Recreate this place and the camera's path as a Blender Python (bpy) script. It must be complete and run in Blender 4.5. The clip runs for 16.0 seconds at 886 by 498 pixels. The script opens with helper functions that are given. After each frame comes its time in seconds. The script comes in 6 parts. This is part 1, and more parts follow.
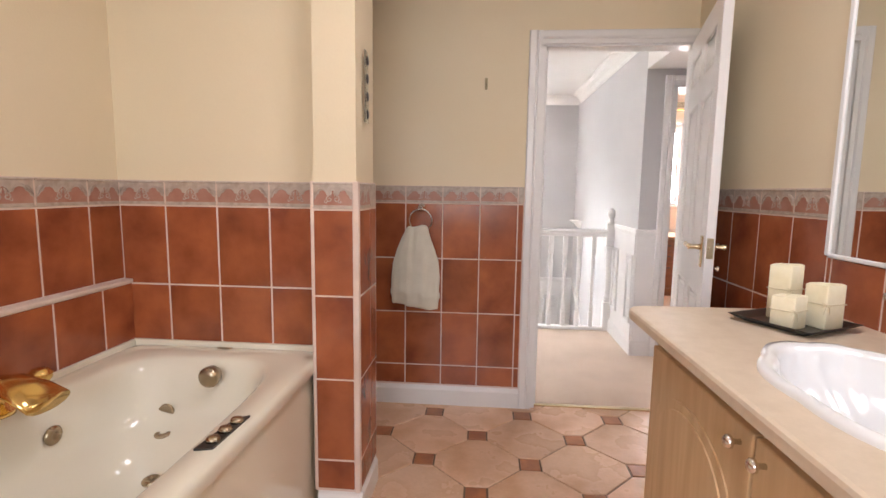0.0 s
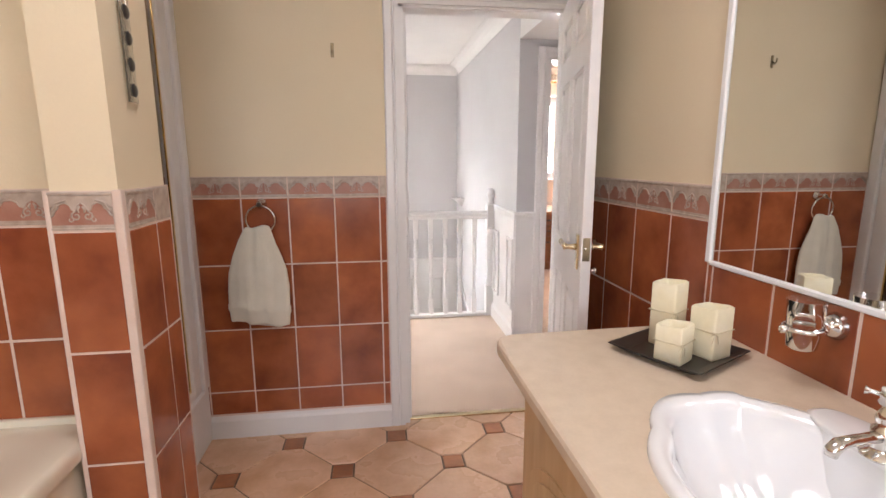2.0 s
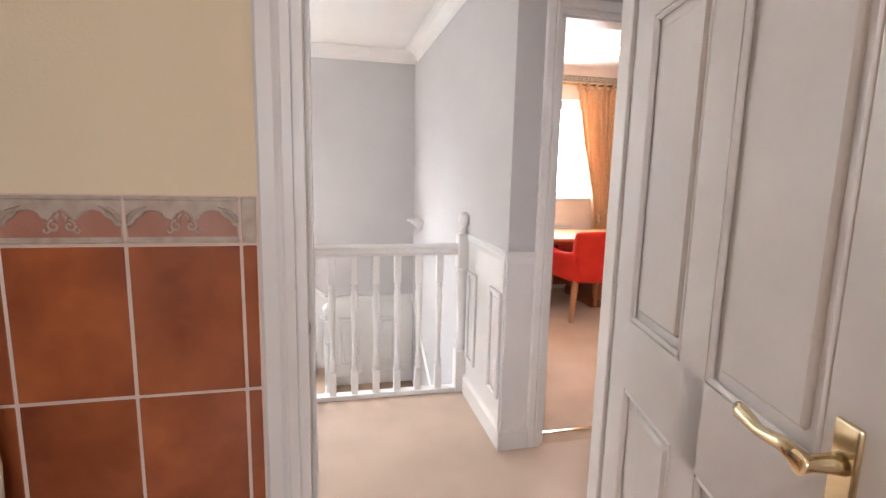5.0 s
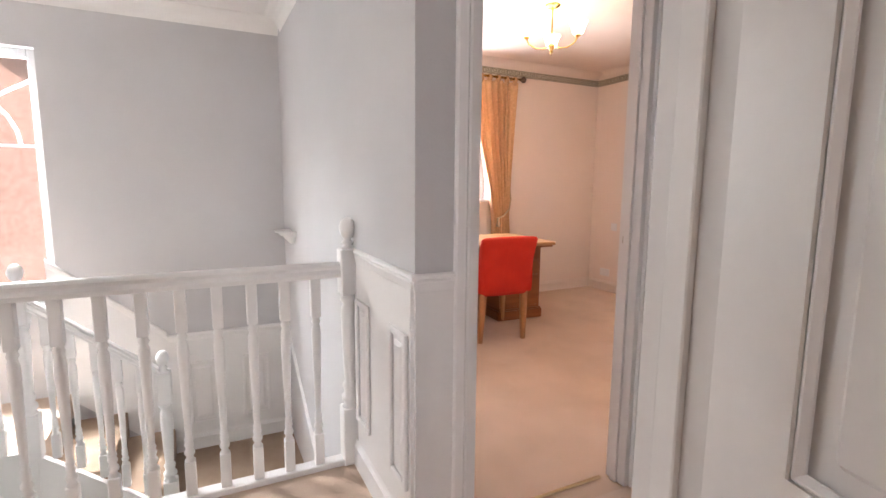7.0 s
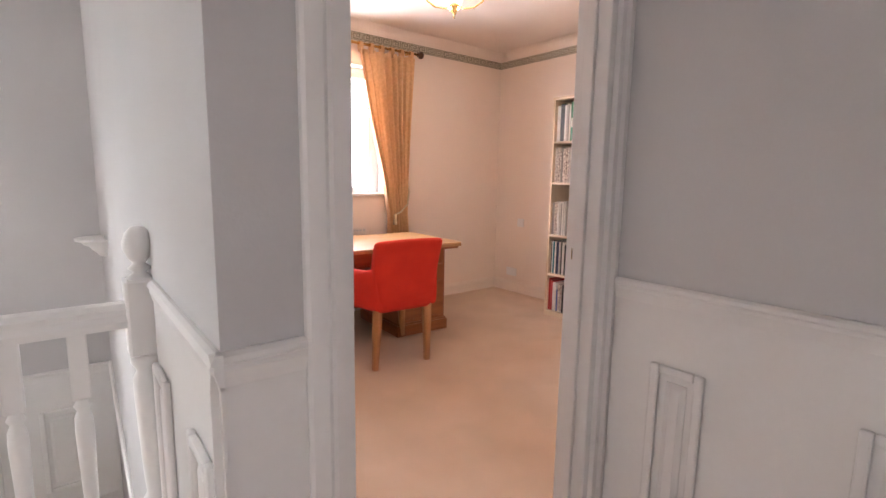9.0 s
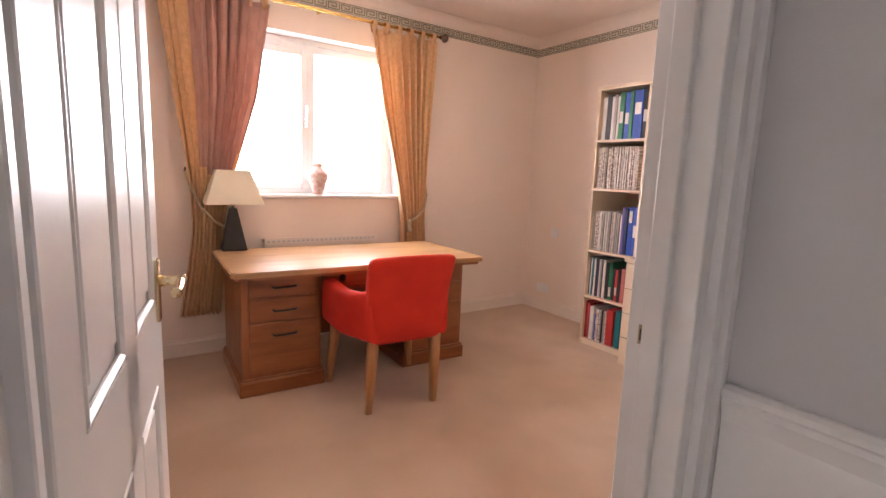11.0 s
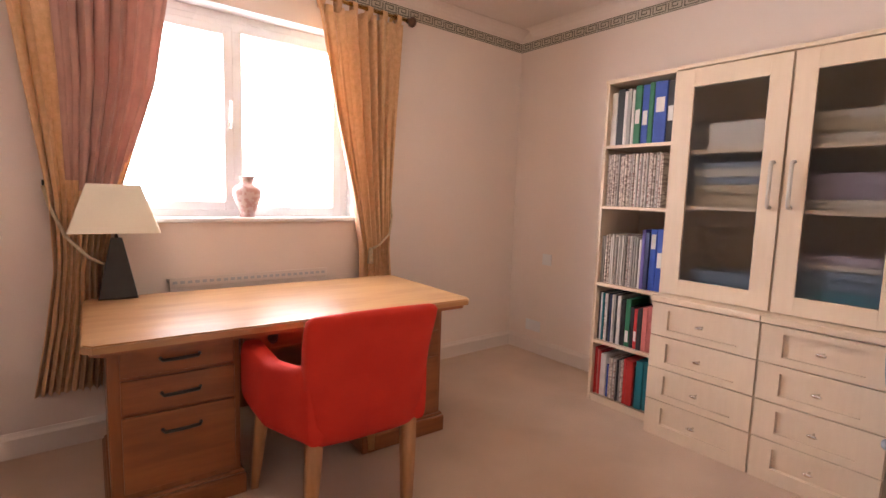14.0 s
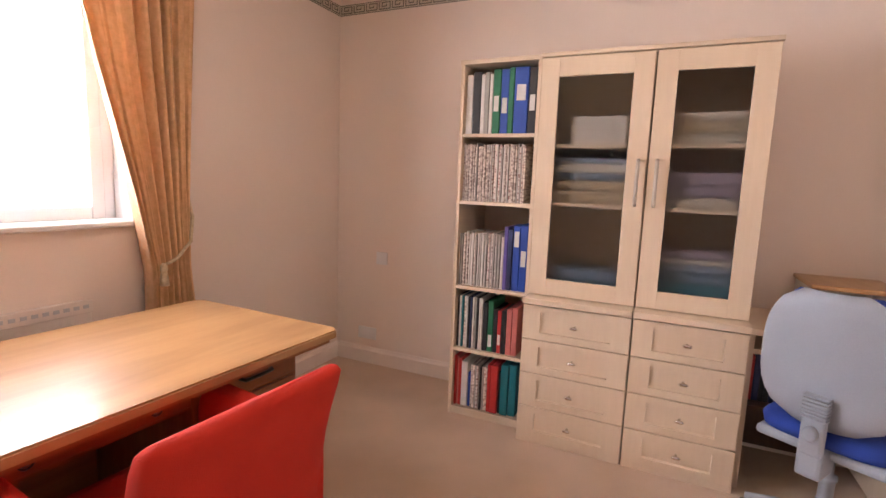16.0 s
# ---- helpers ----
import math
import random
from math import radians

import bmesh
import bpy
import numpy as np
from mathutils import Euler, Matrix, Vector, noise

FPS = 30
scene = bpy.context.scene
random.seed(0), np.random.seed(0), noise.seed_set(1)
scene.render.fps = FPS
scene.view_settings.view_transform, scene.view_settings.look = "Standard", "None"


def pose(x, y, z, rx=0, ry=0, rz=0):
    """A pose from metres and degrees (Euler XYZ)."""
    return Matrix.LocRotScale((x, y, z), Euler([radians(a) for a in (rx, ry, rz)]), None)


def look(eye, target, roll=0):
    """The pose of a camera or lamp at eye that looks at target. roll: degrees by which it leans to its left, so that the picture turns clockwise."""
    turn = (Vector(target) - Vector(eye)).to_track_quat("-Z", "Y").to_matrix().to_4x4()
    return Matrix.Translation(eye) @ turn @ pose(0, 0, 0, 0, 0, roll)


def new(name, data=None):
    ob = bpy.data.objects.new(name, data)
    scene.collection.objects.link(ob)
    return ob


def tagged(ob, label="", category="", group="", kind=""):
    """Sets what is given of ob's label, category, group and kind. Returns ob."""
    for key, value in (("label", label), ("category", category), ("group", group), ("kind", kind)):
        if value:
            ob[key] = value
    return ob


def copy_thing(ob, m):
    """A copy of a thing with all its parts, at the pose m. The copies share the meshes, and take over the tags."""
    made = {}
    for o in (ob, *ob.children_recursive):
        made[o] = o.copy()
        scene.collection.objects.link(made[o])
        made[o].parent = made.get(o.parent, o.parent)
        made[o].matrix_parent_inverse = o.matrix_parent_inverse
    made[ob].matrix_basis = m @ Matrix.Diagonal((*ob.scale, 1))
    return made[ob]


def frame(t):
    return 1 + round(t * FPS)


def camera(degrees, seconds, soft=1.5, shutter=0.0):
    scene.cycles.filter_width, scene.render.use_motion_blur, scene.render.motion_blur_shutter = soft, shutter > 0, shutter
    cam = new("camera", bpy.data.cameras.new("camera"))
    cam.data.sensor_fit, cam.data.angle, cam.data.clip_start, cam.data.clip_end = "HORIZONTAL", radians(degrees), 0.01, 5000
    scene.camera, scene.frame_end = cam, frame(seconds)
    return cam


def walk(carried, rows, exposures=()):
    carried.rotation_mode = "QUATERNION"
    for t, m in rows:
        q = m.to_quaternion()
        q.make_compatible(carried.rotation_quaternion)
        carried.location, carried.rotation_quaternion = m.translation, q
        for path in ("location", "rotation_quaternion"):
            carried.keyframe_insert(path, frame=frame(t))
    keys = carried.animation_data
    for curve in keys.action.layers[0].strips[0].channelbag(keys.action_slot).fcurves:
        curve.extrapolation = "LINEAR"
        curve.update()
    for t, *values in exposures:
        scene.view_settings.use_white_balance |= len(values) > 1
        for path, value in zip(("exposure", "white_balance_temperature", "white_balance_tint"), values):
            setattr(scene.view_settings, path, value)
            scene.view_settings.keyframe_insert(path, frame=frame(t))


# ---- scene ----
cam = camera(84.6, 16.0)
EXPOSURES = [(0.0, 2.40), (1.5, 2.36), (3.5, 2.32), (6.0, 2.05), (7.5, 1.86), (9.0, 1.79), (11.5, 1.58), (13.0, 1.43), (16.0, 1.40)]
PATH = [
    (0, (0.641, 1.572, 1.232), (0.479, 3.551, 0.993), 0.8),
    (0.5, (0.679, 1.603, 1.253), (0.71, 3.584, 0.982), 0.5),
    (1, (0.725, 1.688, 1.293), (0.905, 3.655, 0.979), -0.2),
    (1.5, (0.783, 1.82, 1.319), (1.02, 3.776, 0.979), -0.5),
    (2, (0.813, 1.971, 1.324), (1.079, 3.921, 0.966), -0.2),
    (2.5, (0.839, 2.148, 1.341), (1.147, 4.087, 0.96), 0.4),
    (3, (0.859, 2.342, 1.334), (1.165, 4.287, 0.981), 1.1),
    (3.5, (0.904, 2.571, 1.319), (1.185, 4.525, 1.0), 0.9),
    (3.7, (0.911, 2.656, 1.316), (1.208, 4.61, 1.009), 1.1),
    (5.8, (1.100, 3.505, 1.301), (1.648, 5.404, 1.000), 0.6),
    (6, (1.124, 3.555, 1.294), (1.705, 5.447, 1.003), 0.5),
    (6.2, (1.133, 3.625, 1.270), (1.776, 5.498, 0.994), 0.6),
    (6.5, (1.162, 3.777, 1.247), (1.897, 5.616, 0.973), 0.4),
    (7, (1.219, 3.957, 1.239), (2.100, 5.732, 0.971), 0.5),
    (7.5, (1.300, 4.140, 1.223), (2.325, 5.840, 0.973), 1.2),
    (8, (1.426, 4.283, 1.234), (2.517, 5.933, 0.938), 0.4),
    (8.5, (1.527, 4.422, 1.242), (2.689, 6.019, 0.926), 0.5),
    (9, (1.616, 4.545, 1.227), (2.843, 6.097, 0.933), 0.9),
    (11.3, (2.136, 5.029, 1.25), (3.214, 6.687, 0.951), 2.1),
    (11.5, (2.178, 5.085, 1.247), (3.228, 6.763, 0.956), 1.9),
    (12, (2.279, 5.201, 1.235), (3.281, 6.912, 0.976), 2.3),
    (12.5, (2.37, 5.303, 1.224), (3.349, 7.033, 1.004), 2.4),
    (13, (2.452, 5.395, 1.22), (3.438, 7.126, 1.039), 1.2),
    (13.5, (2.488, 5.514, 1.212), (3.568, 7.187, 1.026), 1.3),
    (14, (2.499, 5.654, 1.222), (3.735, 7.21, 1.005), 1.8),
    (14.5, (2.527, 5.791, 1.229), (3.919, 7.207, 0.99), 1.8),
    (15, (2.562, 5.96, 1.248), (4.118, 7.187, 0.976), 2.0),
    (15.5, (2.604, 6.123, 1.265), (4.297, 7.152, 0.989), 2.3),
    (16, (2.624, 6.325, 1.275), (4.427, 7.149, 1.012), 2.2),
]
walk(cam, [(t, look(eye, target, roll)) for t, eye, target, roll in PATH], EXPOSURES)


# ---- world, sun, lights ----
world = bpy.data.worlds.new("sky")
scene.world = world
world.use_nodes = True
wn = world.node_tree.nodes
sky = wn.new("ShaderNodeTexSky")
sky.sky_type = 'NISHITA'
sky.sun_disc = False
sky.sun_elevation = radians(34.5)
sky.sun_rotation = radians(113.6)
world.node_tree.links.new(sky.outputs[0], wn["Background"].inputs[0])
wn["Background"].inputs[1].default_value = 0.15


def lamp(name, kind, energy, color, m, size=0.1, size_y=None):
    data = bpy.data.lights.new(name, kind)
    data.energy, data.color = energy, color
    if kind == 'AREA':
        data.shape, data.size, data.size_y = 'RECTANGLE', size, size_y or size
    elif kind == 'SUN':
        data.angle = size
    else:
        data.shadow_soft_size = size
    ob = new(name, data)
    ob.matrix_world = m
    return ob


lamp("sun", 'SUN', 4.0, (1.0, 0.95, 0.88), look((0, 0, 0), (-0.8, 0.35, -0.6)), radians(0.5))
lamp("study_window_light", 'AREA', 34, (0.97, 0.935, 1.0), look((3.295, 8.65, 1.70), (3.295, 6.5, 1.58)), 1.5, 1.25)
lamp("landing_window_light", 'AREA', 198, (0.98, 0.98, 1.0), look((-0.33, 8.42, 2.50), (0.3, 6.2, 0.6)), 1.4, 0.8)
# Added fill from the closed west end, where no opening is built.
lamp("landing_left_fill", 'AREA', 8.0, (0.98, 0.98, 1.0), look((-1.9, 5.2, 1.4), (0.4, 7.2, 0.8)), 1.0, 1.4)
lamp("bathroom_window_light", 'AREA', 6.7, (0.889, 0.906, 1.0), look((0.5, -0.25, 1.6), (0.9, 3, 1.2)), 1.2, 1.0)
# Unseen overhead fill, added to brighten the bathroom towards its door.
lamp("bathroom_ceiling_fill", 'AREA', 2.4, (1.0, 0.947, 0.99), look((0.85, 2.5, 2.38), (0.85, 2.5, 0)), 0.5, 0.5)
lamp("chandelier_bulbs", 'POINT', 2.0, (1.0, 0.82, 0.58), pose(3.56, 6.93, 2.30), 0.14)


# ---- materials ----
def mat(name, a, b=None, scale=6.0, rough=0.5, metal=0.0, bump=0.0, bscale=80.0, stretch=(1, 1, 1), rnd=0.0, rvar=0.08, coat=0.0,
        fine=0.06, transmission=0.0, emit=None, power=0.0, sheen=0.0, contrast=(0.35, 0.68), translucent=0.0):
    m = bpy.data.materials.new(name)
    m.use_nodes = True
    n, l = m.node_tree.nodes, m.node_tree.links
    p = n["Principled BSDF"]
    co = n.new("ShaderNodeTexCoord")
    info = n.new("ShaderNodeObjectInfo")
    add = n.new("ShaderNodeVectorMath")
    add.operation = 'MULTIPLY_ADD'
    l.new(info.outputs["Random"], add.inputs[0])
    add.inputs[1].default_value = (7.3, 3.1, 5.7) if rnd else (0, 0, 0)
    l.new(co.outputs["Object"], add.inputs[2])
    mp = n.new("ShaderNodeMapping")
    mp.inputs["Scale"].default_value = stretch
    l.new(add.outputs[0], mp.inputs[0])
    t1 = n.new("ShaderNodeTexNoise")
    t1.inputs["Scale"].default_value, t1.inputs["Detail"].default_value = scale, 6
    l.new(mp.outputs[0], t1.inputs[0])
    t2 = n.new("ShaderNodeTexNoise")
    t2.inputs["Scale"].default_value, t2.inputs["Detail"].default_value = bscale, 3
    l.new(mp.outputs[0], t2.inputs[0])
    ramp = n.new("ShaderNodeMapRange")
    ramp.inputs[1].default_value, ramp.inputs[2].default_value = contrast
    l.new(t1.outputs[0], ramp.inputs[0])
    mix = n.new("ShaderNodeMix")
    mix.data_type = 'RGBA'
    l.new(ramp.outputs[0], mix.inputs[0])
    mix.inputs[6].default_value = (*a, 1)
    mix.inputs[7].default_value = (*(b or a), 1)
    hsv = n.new("ShaderNodeHueSaturation")
    l.new(mix.outputs[2], hsv.inputs["Color"])
    val = n.new("ShaderNodeMath")
    val.operation = 'MULTIPLY_ADD'
    l.new(t2.outputs[0], val.inputs[0])
    val.inputs[1].default_value, val.inputs[2].default_value = fine * 2, 1 - fine
    v2 = n.new("ShaderNodeMath")
    v2.operation = 'MULTIPLY_ADD'
    l.new(info.outputs["Random"], v2.inputs[0])
    v2.inputs[1].default_value = rnd
    l.new(val.outputs[0], v2.inputs[2])
    l.new(v2.outputs[0], hsv.inputs["Value"])
    l.new(hsv.outputs[0], p.inputs["Base Color"])
    r = n.new("ShaderNodeMath")
    r.operation = 'MULTIPLY_ADD'
    l.new(t1.outputs[0], r.inputs[0])
    r.inputs[1].default_value, r.inputs[2].default_value = rvar * 2, max(rough - rvar, 0.02)
    l.new(r.outputs[0], p.inputs["Roughness"])
    p.inputs["Metallic"].default_value = metal
    p.inputs["Coat Weight"].default_value = coat
    p.inputs["Transmission Weight"].default_value = transmission
    p.inputs["Sheen Weight"].default_value = sheen
    if emit:
        p.inputs["Emission Color"].default_value = (*emit, 1)
        p.inputs["Emission Strength"].default_value = power
    if translucent:
        tr_ = n.new("ShaderNodeBsdfTranslucent")
        l.new(hsv.outputs[0], tr_.inputs[0])
        ms = n.new("ShaderNodeMixShader")
        ms.inputs[0].default_value = translucent
        l.new(p.outputs[0], ms.inputs[1])
        l.new(tr_.outputs[0], ms.inputs[2])
        l.new(ms.outputs[0], n["Material Output"].inputs[0])
    if bump:
        bn = n.new("ShaderNodeBump")
        bn.inputs["Strength"].default_value, bn.inputs["Distance"].default_value = bump, 0.004
        l.new(t2.outputs[0], bn.inputs["Height"])
        l.new(bn.outputs[0], p.inputs["Normal"])
    return m


M_cream = mat("cream_paint", (0.80, 0.685, 0.50), (0.77, 0.655, 0.465), 1.5, 0.75, bump=0.12, bscale=140, fine=0.02)
M_grey = mat("grey_paint", (0.57, 0.555, 0.56), (0.54, 0.525, 0.53), 1.5, 0.75, bump=0.12, bscale=140, fine=0.02)
M_peach = mat("warm_white_paint", (0.83, 0.71, 0.63), (0.80, 0.68, 0.60), 1.2, 0.75, bump=0.12, bscale=140, fine=0.02)
M_white = mat("white_gloss_paint", (0.80, 0.78, 0.77), (0.76, 0.74, 0.73), 3, 0.32, bump=0.05, bscale=60, fine=0.02)
M_ceil = mat("ceiling_paint", (0.84, 0.82, 0.80), (0.80, 0.78, 0.76), 2, 0.85, bump=0.3, bscale=90, fine=0.02)
M_carpet = mat("beige_carpet", (0.66, 0.49, 0.37), (0.58, 0.42, 0.31), 3.5, 0.95, bump=1.0, bscale=420, fine=0.16, sheen=0.3, rvar=0.03)
M_tile = mat("terracotta_glazed_tile", (0.36, 0.107, 0.041), (0.185, 0.045, 0.021), 6, 0.20, bump=0.12, bscale=30, rnd=0.25, fine=0.05, contrast=(0.36, 0.72))
M_grout = mat("pale_grout", (0.74, 0.60, 0.52), (0.66, 0.51, 0.43), 9, 0.85, bump=0.2, bscale=200)
M_border = mat("border_tile_ground", (0.36, 0.155, 0.105), (0.42, 0.22, 0.165), 14, 0.4, bump=0.2, bscale=120, rnd=0.1)
M_relief = mat("border_tile_relief", (0.54, 0.45, 0.38), (0.40, 0.31, 0.25), 40, 0.45, bump=0.2, bscale=160)
M_octo = mat("stone_floor_tile", (0.70, 0.48, 0.34), (0.53, 0.305, 0.175), 5, 0.28, bump=0.2, bscale=60, rnd=0.25, fine=0.08)
M_dot = mat("brown_floor_inset", (0.38, 0.155, 0.065), (0.25, 0.10, 0.05), 12, 0.35, bump=0.15, bscale=60, rnd=0.35)
M_fgrout = mat("brown_floor_grout", (0.20, 0.14, 0.095), (0.14, 0.10, 0.07), 20, 0.9, bump=0.4, bscale=200)
M_tub = mat("cream_acrylic", (0.82, 0.765, 0.635), (0.80, 0.745, 0.615), 2, 0.12, fine=0.01, coat=0.3, rvar=0.03)
M_counter = mat("mottled_laminate", (0.70, 0.575, 0.44), (0.655, 0.53, 0.40), 25, 0.38, bump=0.03, bscale=150, fine=0.05)
M_maple = mat("pale_maple", (0.64, 0.46, 0.27), (0.55, 0.37, 0.20), 5, 0.42, bump=0.08, bscale=40, stretch=(6, 6, 0.6), rnd=0.08)
M_birch = mat("pale_birch_laminate", (0.71, 0.56, 0.415), (0.69, 0.54, 0.395), 6, 0.45, bump=0.03, bscale=50, stretch=(8, 8, 0.7), rnd=0.03, fine=0.02)
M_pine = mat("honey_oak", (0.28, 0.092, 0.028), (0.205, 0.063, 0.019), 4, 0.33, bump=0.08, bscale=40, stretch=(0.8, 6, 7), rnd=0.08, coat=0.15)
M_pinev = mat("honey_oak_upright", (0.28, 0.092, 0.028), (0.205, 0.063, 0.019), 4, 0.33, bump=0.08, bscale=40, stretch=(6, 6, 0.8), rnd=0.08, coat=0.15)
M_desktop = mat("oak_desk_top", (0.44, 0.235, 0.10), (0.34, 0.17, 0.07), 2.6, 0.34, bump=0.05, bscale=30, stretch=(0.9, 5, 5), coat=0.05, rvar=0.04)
M_beech = mat("beech_leg", (0.50, 0.24, 0.10), (0.42, 0.19, 0.075), 6, 0.4, stretch=(7, 7, 0.8))
M_red = mat("red_wool_fabric", (0.64, 0.024, 0.008), (0.54, 0.017, 0.006), 5, 0.88, bump=0.7, bscale=500, fine=0.1)
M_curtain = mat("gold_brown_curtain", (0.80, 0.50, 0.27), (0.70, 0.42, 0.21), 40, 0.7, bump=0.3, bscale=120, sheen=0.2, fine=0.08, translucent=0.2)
# Same gold cloth, its colour shifted to pink for light coming through.
M_curtain_backlit = mat("pink_brown_backlit_curtain", (0.58, 0.34, 0.275), (0.50, 0.285, 0.23), 12, 0.75, bump=0.2, bscale=200, sheen=0.2, translucent=0.2)
M_gold = mat("polished_brass", (0.83, 0.58, 0.22), (0.75, 0.50, 0.18), 10, 0.16, metal=1, fine=0.02)
M_chrome = mat("chrome", (0.80, 0.78, 0.74), (0.74, 0.72, 0.68), 10, 0.10, metal=1, fine=0.02, rvar=0.04)
M_porcelain = mat("white_porcelain", (0.87, 0.87, 0.88), (0.86, 0.86, 0.87), 2, 0.08, fine=0.01, coat=0.4, rvar=0.03)
M_towel = mat("white_towel", (0.78, 0.72, 0.60), (0.72, 0.66, 0.54), 12, 0.95, bump=1.0, bscale=350, fine=0.12, sheen=0.3)
M_candle = mat("ivory_wax", (0.84, 0.77, 0.58), (0.80, 0.71, 0.48), 18, 0.45, bump=0.15, bscale=60)
M_black = mat("black_lacquer", (0.02, 0.016, 0.014), (0.03, 0.025, 0.02), 10, 0.35, fine=0.05)
M_lampshade = mat("cream_fabric_shade", (0.80, 0.73, 0.58), (0.76, 0.69, 0.54), 8, 0.85, bump=0.2, bscale=300)
M_rope = mat("cream_rope", (0.62, 0.50, 0.34), (0.5, 0.39, 0.25), 60, 0.8, bump=0.5, bscale=250)
M_raffia = mat("pale_raffia", (0.74, 0.65, 0.46), (0.64, 0.55, 0.36), 60, 0.7, bump=0.3, bscale=250)
M_bronze = mat("aged_bronze", (0.46, 0.37, 0.26), (0.32, 0.25, 0.16), 20, 0.28, metal=0.9)
M_upvc = mat("white_upvc", (0.87, 0.87, 0.88), (0.85, 0.85, 0.86), 3, 0.28, fine=0.01)
M_vase = mat("pink_patterned_ceramic", (0.56, 0.33, 0.29), (0.66, 0.50, 0.45), 34, 0.3, coat=0.3, contrast=(0.45, 0.55))
M_greek = mat("dark_border_print", (0.16, 0.14, 0.11), (0.22, 0.20, 0.16), 20, 0.8)
M_greekbg = mat("pale_border_paper", (0.56, 0.50, 0.40), (0.50, 0.44, 0.35), 12, 0.8)
M_bluefab = mat("blue_seat_fabric", (0.02, 0.06, 0.36), (0.015, 0.045, 0.28), 10, 0.9, bump=0.6, bscale=400)
M_greyplas = mat("light_grey_plastic", (0.34, 0.37, 0.43), (0.31, 0.34, 0.40), 4, 0.45, bump=0.1, bscale=200)
# Wood of the finials; also stands for shade inside the low bookcase.
M_darkwood_shade = mat("dark_wood_and_recess_shade", (0.10, 0.045, 0.025), (0.07, 0.03, 0.018), 6, 0.4, stretch=(6, 6, 0.8))
M_bulb = mat("lit_glass_shade", (0.95, 0.88, 0.7), None, 5, 0.4, emit=(1.0, 0.78, 0.42), power=2.4)
M_brick = mat("red_brick", (0.38, 0.22, 0.18), (0.31, 0.17, 0.135), 8, 0.9, bump=0.3, bscale=40, rnd=0.2)
M_roof = mat("roof_tiles", (0.20, 0.12, 0.10), (0.14, 0.09, 0.08), 8, 0.9, bump=0.3, bscale=30)
M_grass = mat("lawn", (0.07, 0.12, 0.03), (0.05, 0.08, 0.02), 3, 0.95, bump=0.5, bscale=30)
M_leaf = mat("hedge_leaf", (0.06, 0.11, 0.03), (0.04, 0.08, 0.02), 6, 0.7, rnd=0.3)
M_hall = mat("dark_hall_floor", (0.12, 0.11, 0.11), (0.08, 0.075, 0.075), 4, 0.5)
M_yellow = mat("yellow_plastic", (0.82, 0.85, 0.03), (0.78, 0.80, 0.03), 6, 0.5)
M_brown = mat("brown_stair_carpet", (0.40, 0.29, 0.21), (0.34, 0.24, 0.17), 6, 0.95, bump=0.9, bscale=400)

M_brass = mat("pale_brass", (0.78, 0.66, 0.44), (0.70, 0.58, 0.37), 10, 0.2, metal=1, fine=0.02)
M_skirt = mat("warm_white_gloss", (0.80, 0.70, 0.63), (0.77, 0.67, 0.60), 3, 0.4, fine=0.02)
M_wceil = mat("warm_ceiling_paint", (0.80, 0.70, 0.63), (0.76, 0.655, 0.585), 2, 0.85, bump=0.4, bscale=70, fine=0.03)
M_scarpet = mat("warm_beige_carpet", (0.64, 0.445, 0.31), (0.53, 0.355, 0.235), 2.6, 0.95, bump=1.0, bscale=420, fine=0.16, sheen=0.3, rvar=0.03)
M_satin = mat("satin_nickel", (0.62, 0.55, 0.48), (0.56, 0.50, 0.44), 10, 0.35, metal=0.5, fine=0.02)
M_dull = mat("dull_brass", (0.42, 0.34, 0.2), (0.3, 0.24, 0.15), 20, 0.45, metal=0.8)

M_glass = bpy.data.materials.new("clear_glass")
M_glass.use_nodes = True
_p = M_glass.node_tree.nodes["Principled BSDF"]
_p.inputs["Base Color"].default_value = (0.97, 0.98, 0.98, 1)
_p.inputs["Transmission Weight"].default_value = 1
_p.inputs["Roughness"].default_value = 0.0
_p.inputs["IOR"].default_value = 1.3
M_smoke = bpy.data.materials.new("frosted_cabinet_glass")
M_smoke.use_nodes = True
_p = M_smoke.node_tree.nodes["Principled BSDF"]
_p.inputs["Base Color"].default_value = (0.70, 0.67, 0.65, 1)
_p.inputs["Transmission Weight"].default_value = 1
_p.inputs["Roughness"].default_value = 0.33
_p.inputs["IOR"].default_value = 1.2
M_tumbler = bpy.data.materials.new("thin_clear_glass")
M_tumbler.use_nodes = True
_n, _l = M_tumbler.node_tree.nodes, M_tumbler.node_tree.links
_n.remove(_n["Principled BSDF"])
_t, _g, _f, _m = _n.new("ShaderNodeBsdfTransparent"), _n.new("ShaderNodeBsdfGlossy"), _n.new("ShaderNodeFresnel"), _n.new("ShaderNodeMixShader")
_t.inputs[0].default_value = (0.93, 0.94, 0.94, 1)
_g.inputs["Roughness"].default_value = 0.03
_f.inputs["IOR"].default_value = 1.5
_l.new(_f.outputs[0], _m.inputs[0])
_l.new(_t.outputs[0], _m.inputs[1])
_l.new(_g.outputs[0], _m.inputs[2])
_l.new(_m.outputs[0], _n["Material Output"].inputs[0])
M_shower = bpy.data.materials.new("shower_glass")
M_shower.use_nodes = True
_p = M_shower.node_tree.nodes["Principled BSDF"]
_p.inputs["Base Color"].default_value = (0.85, 0.84, 0.80, 1)
_p.inputs["Transmission Weight"].default_value = 1
_p.inputs["Roughness"].default_value = 0.02
_p.inputs["IOR"].default_value = 1.45
M_mirror = bpy.data.materials.new("mirror_silver")
M_mirror.use_nodes = True
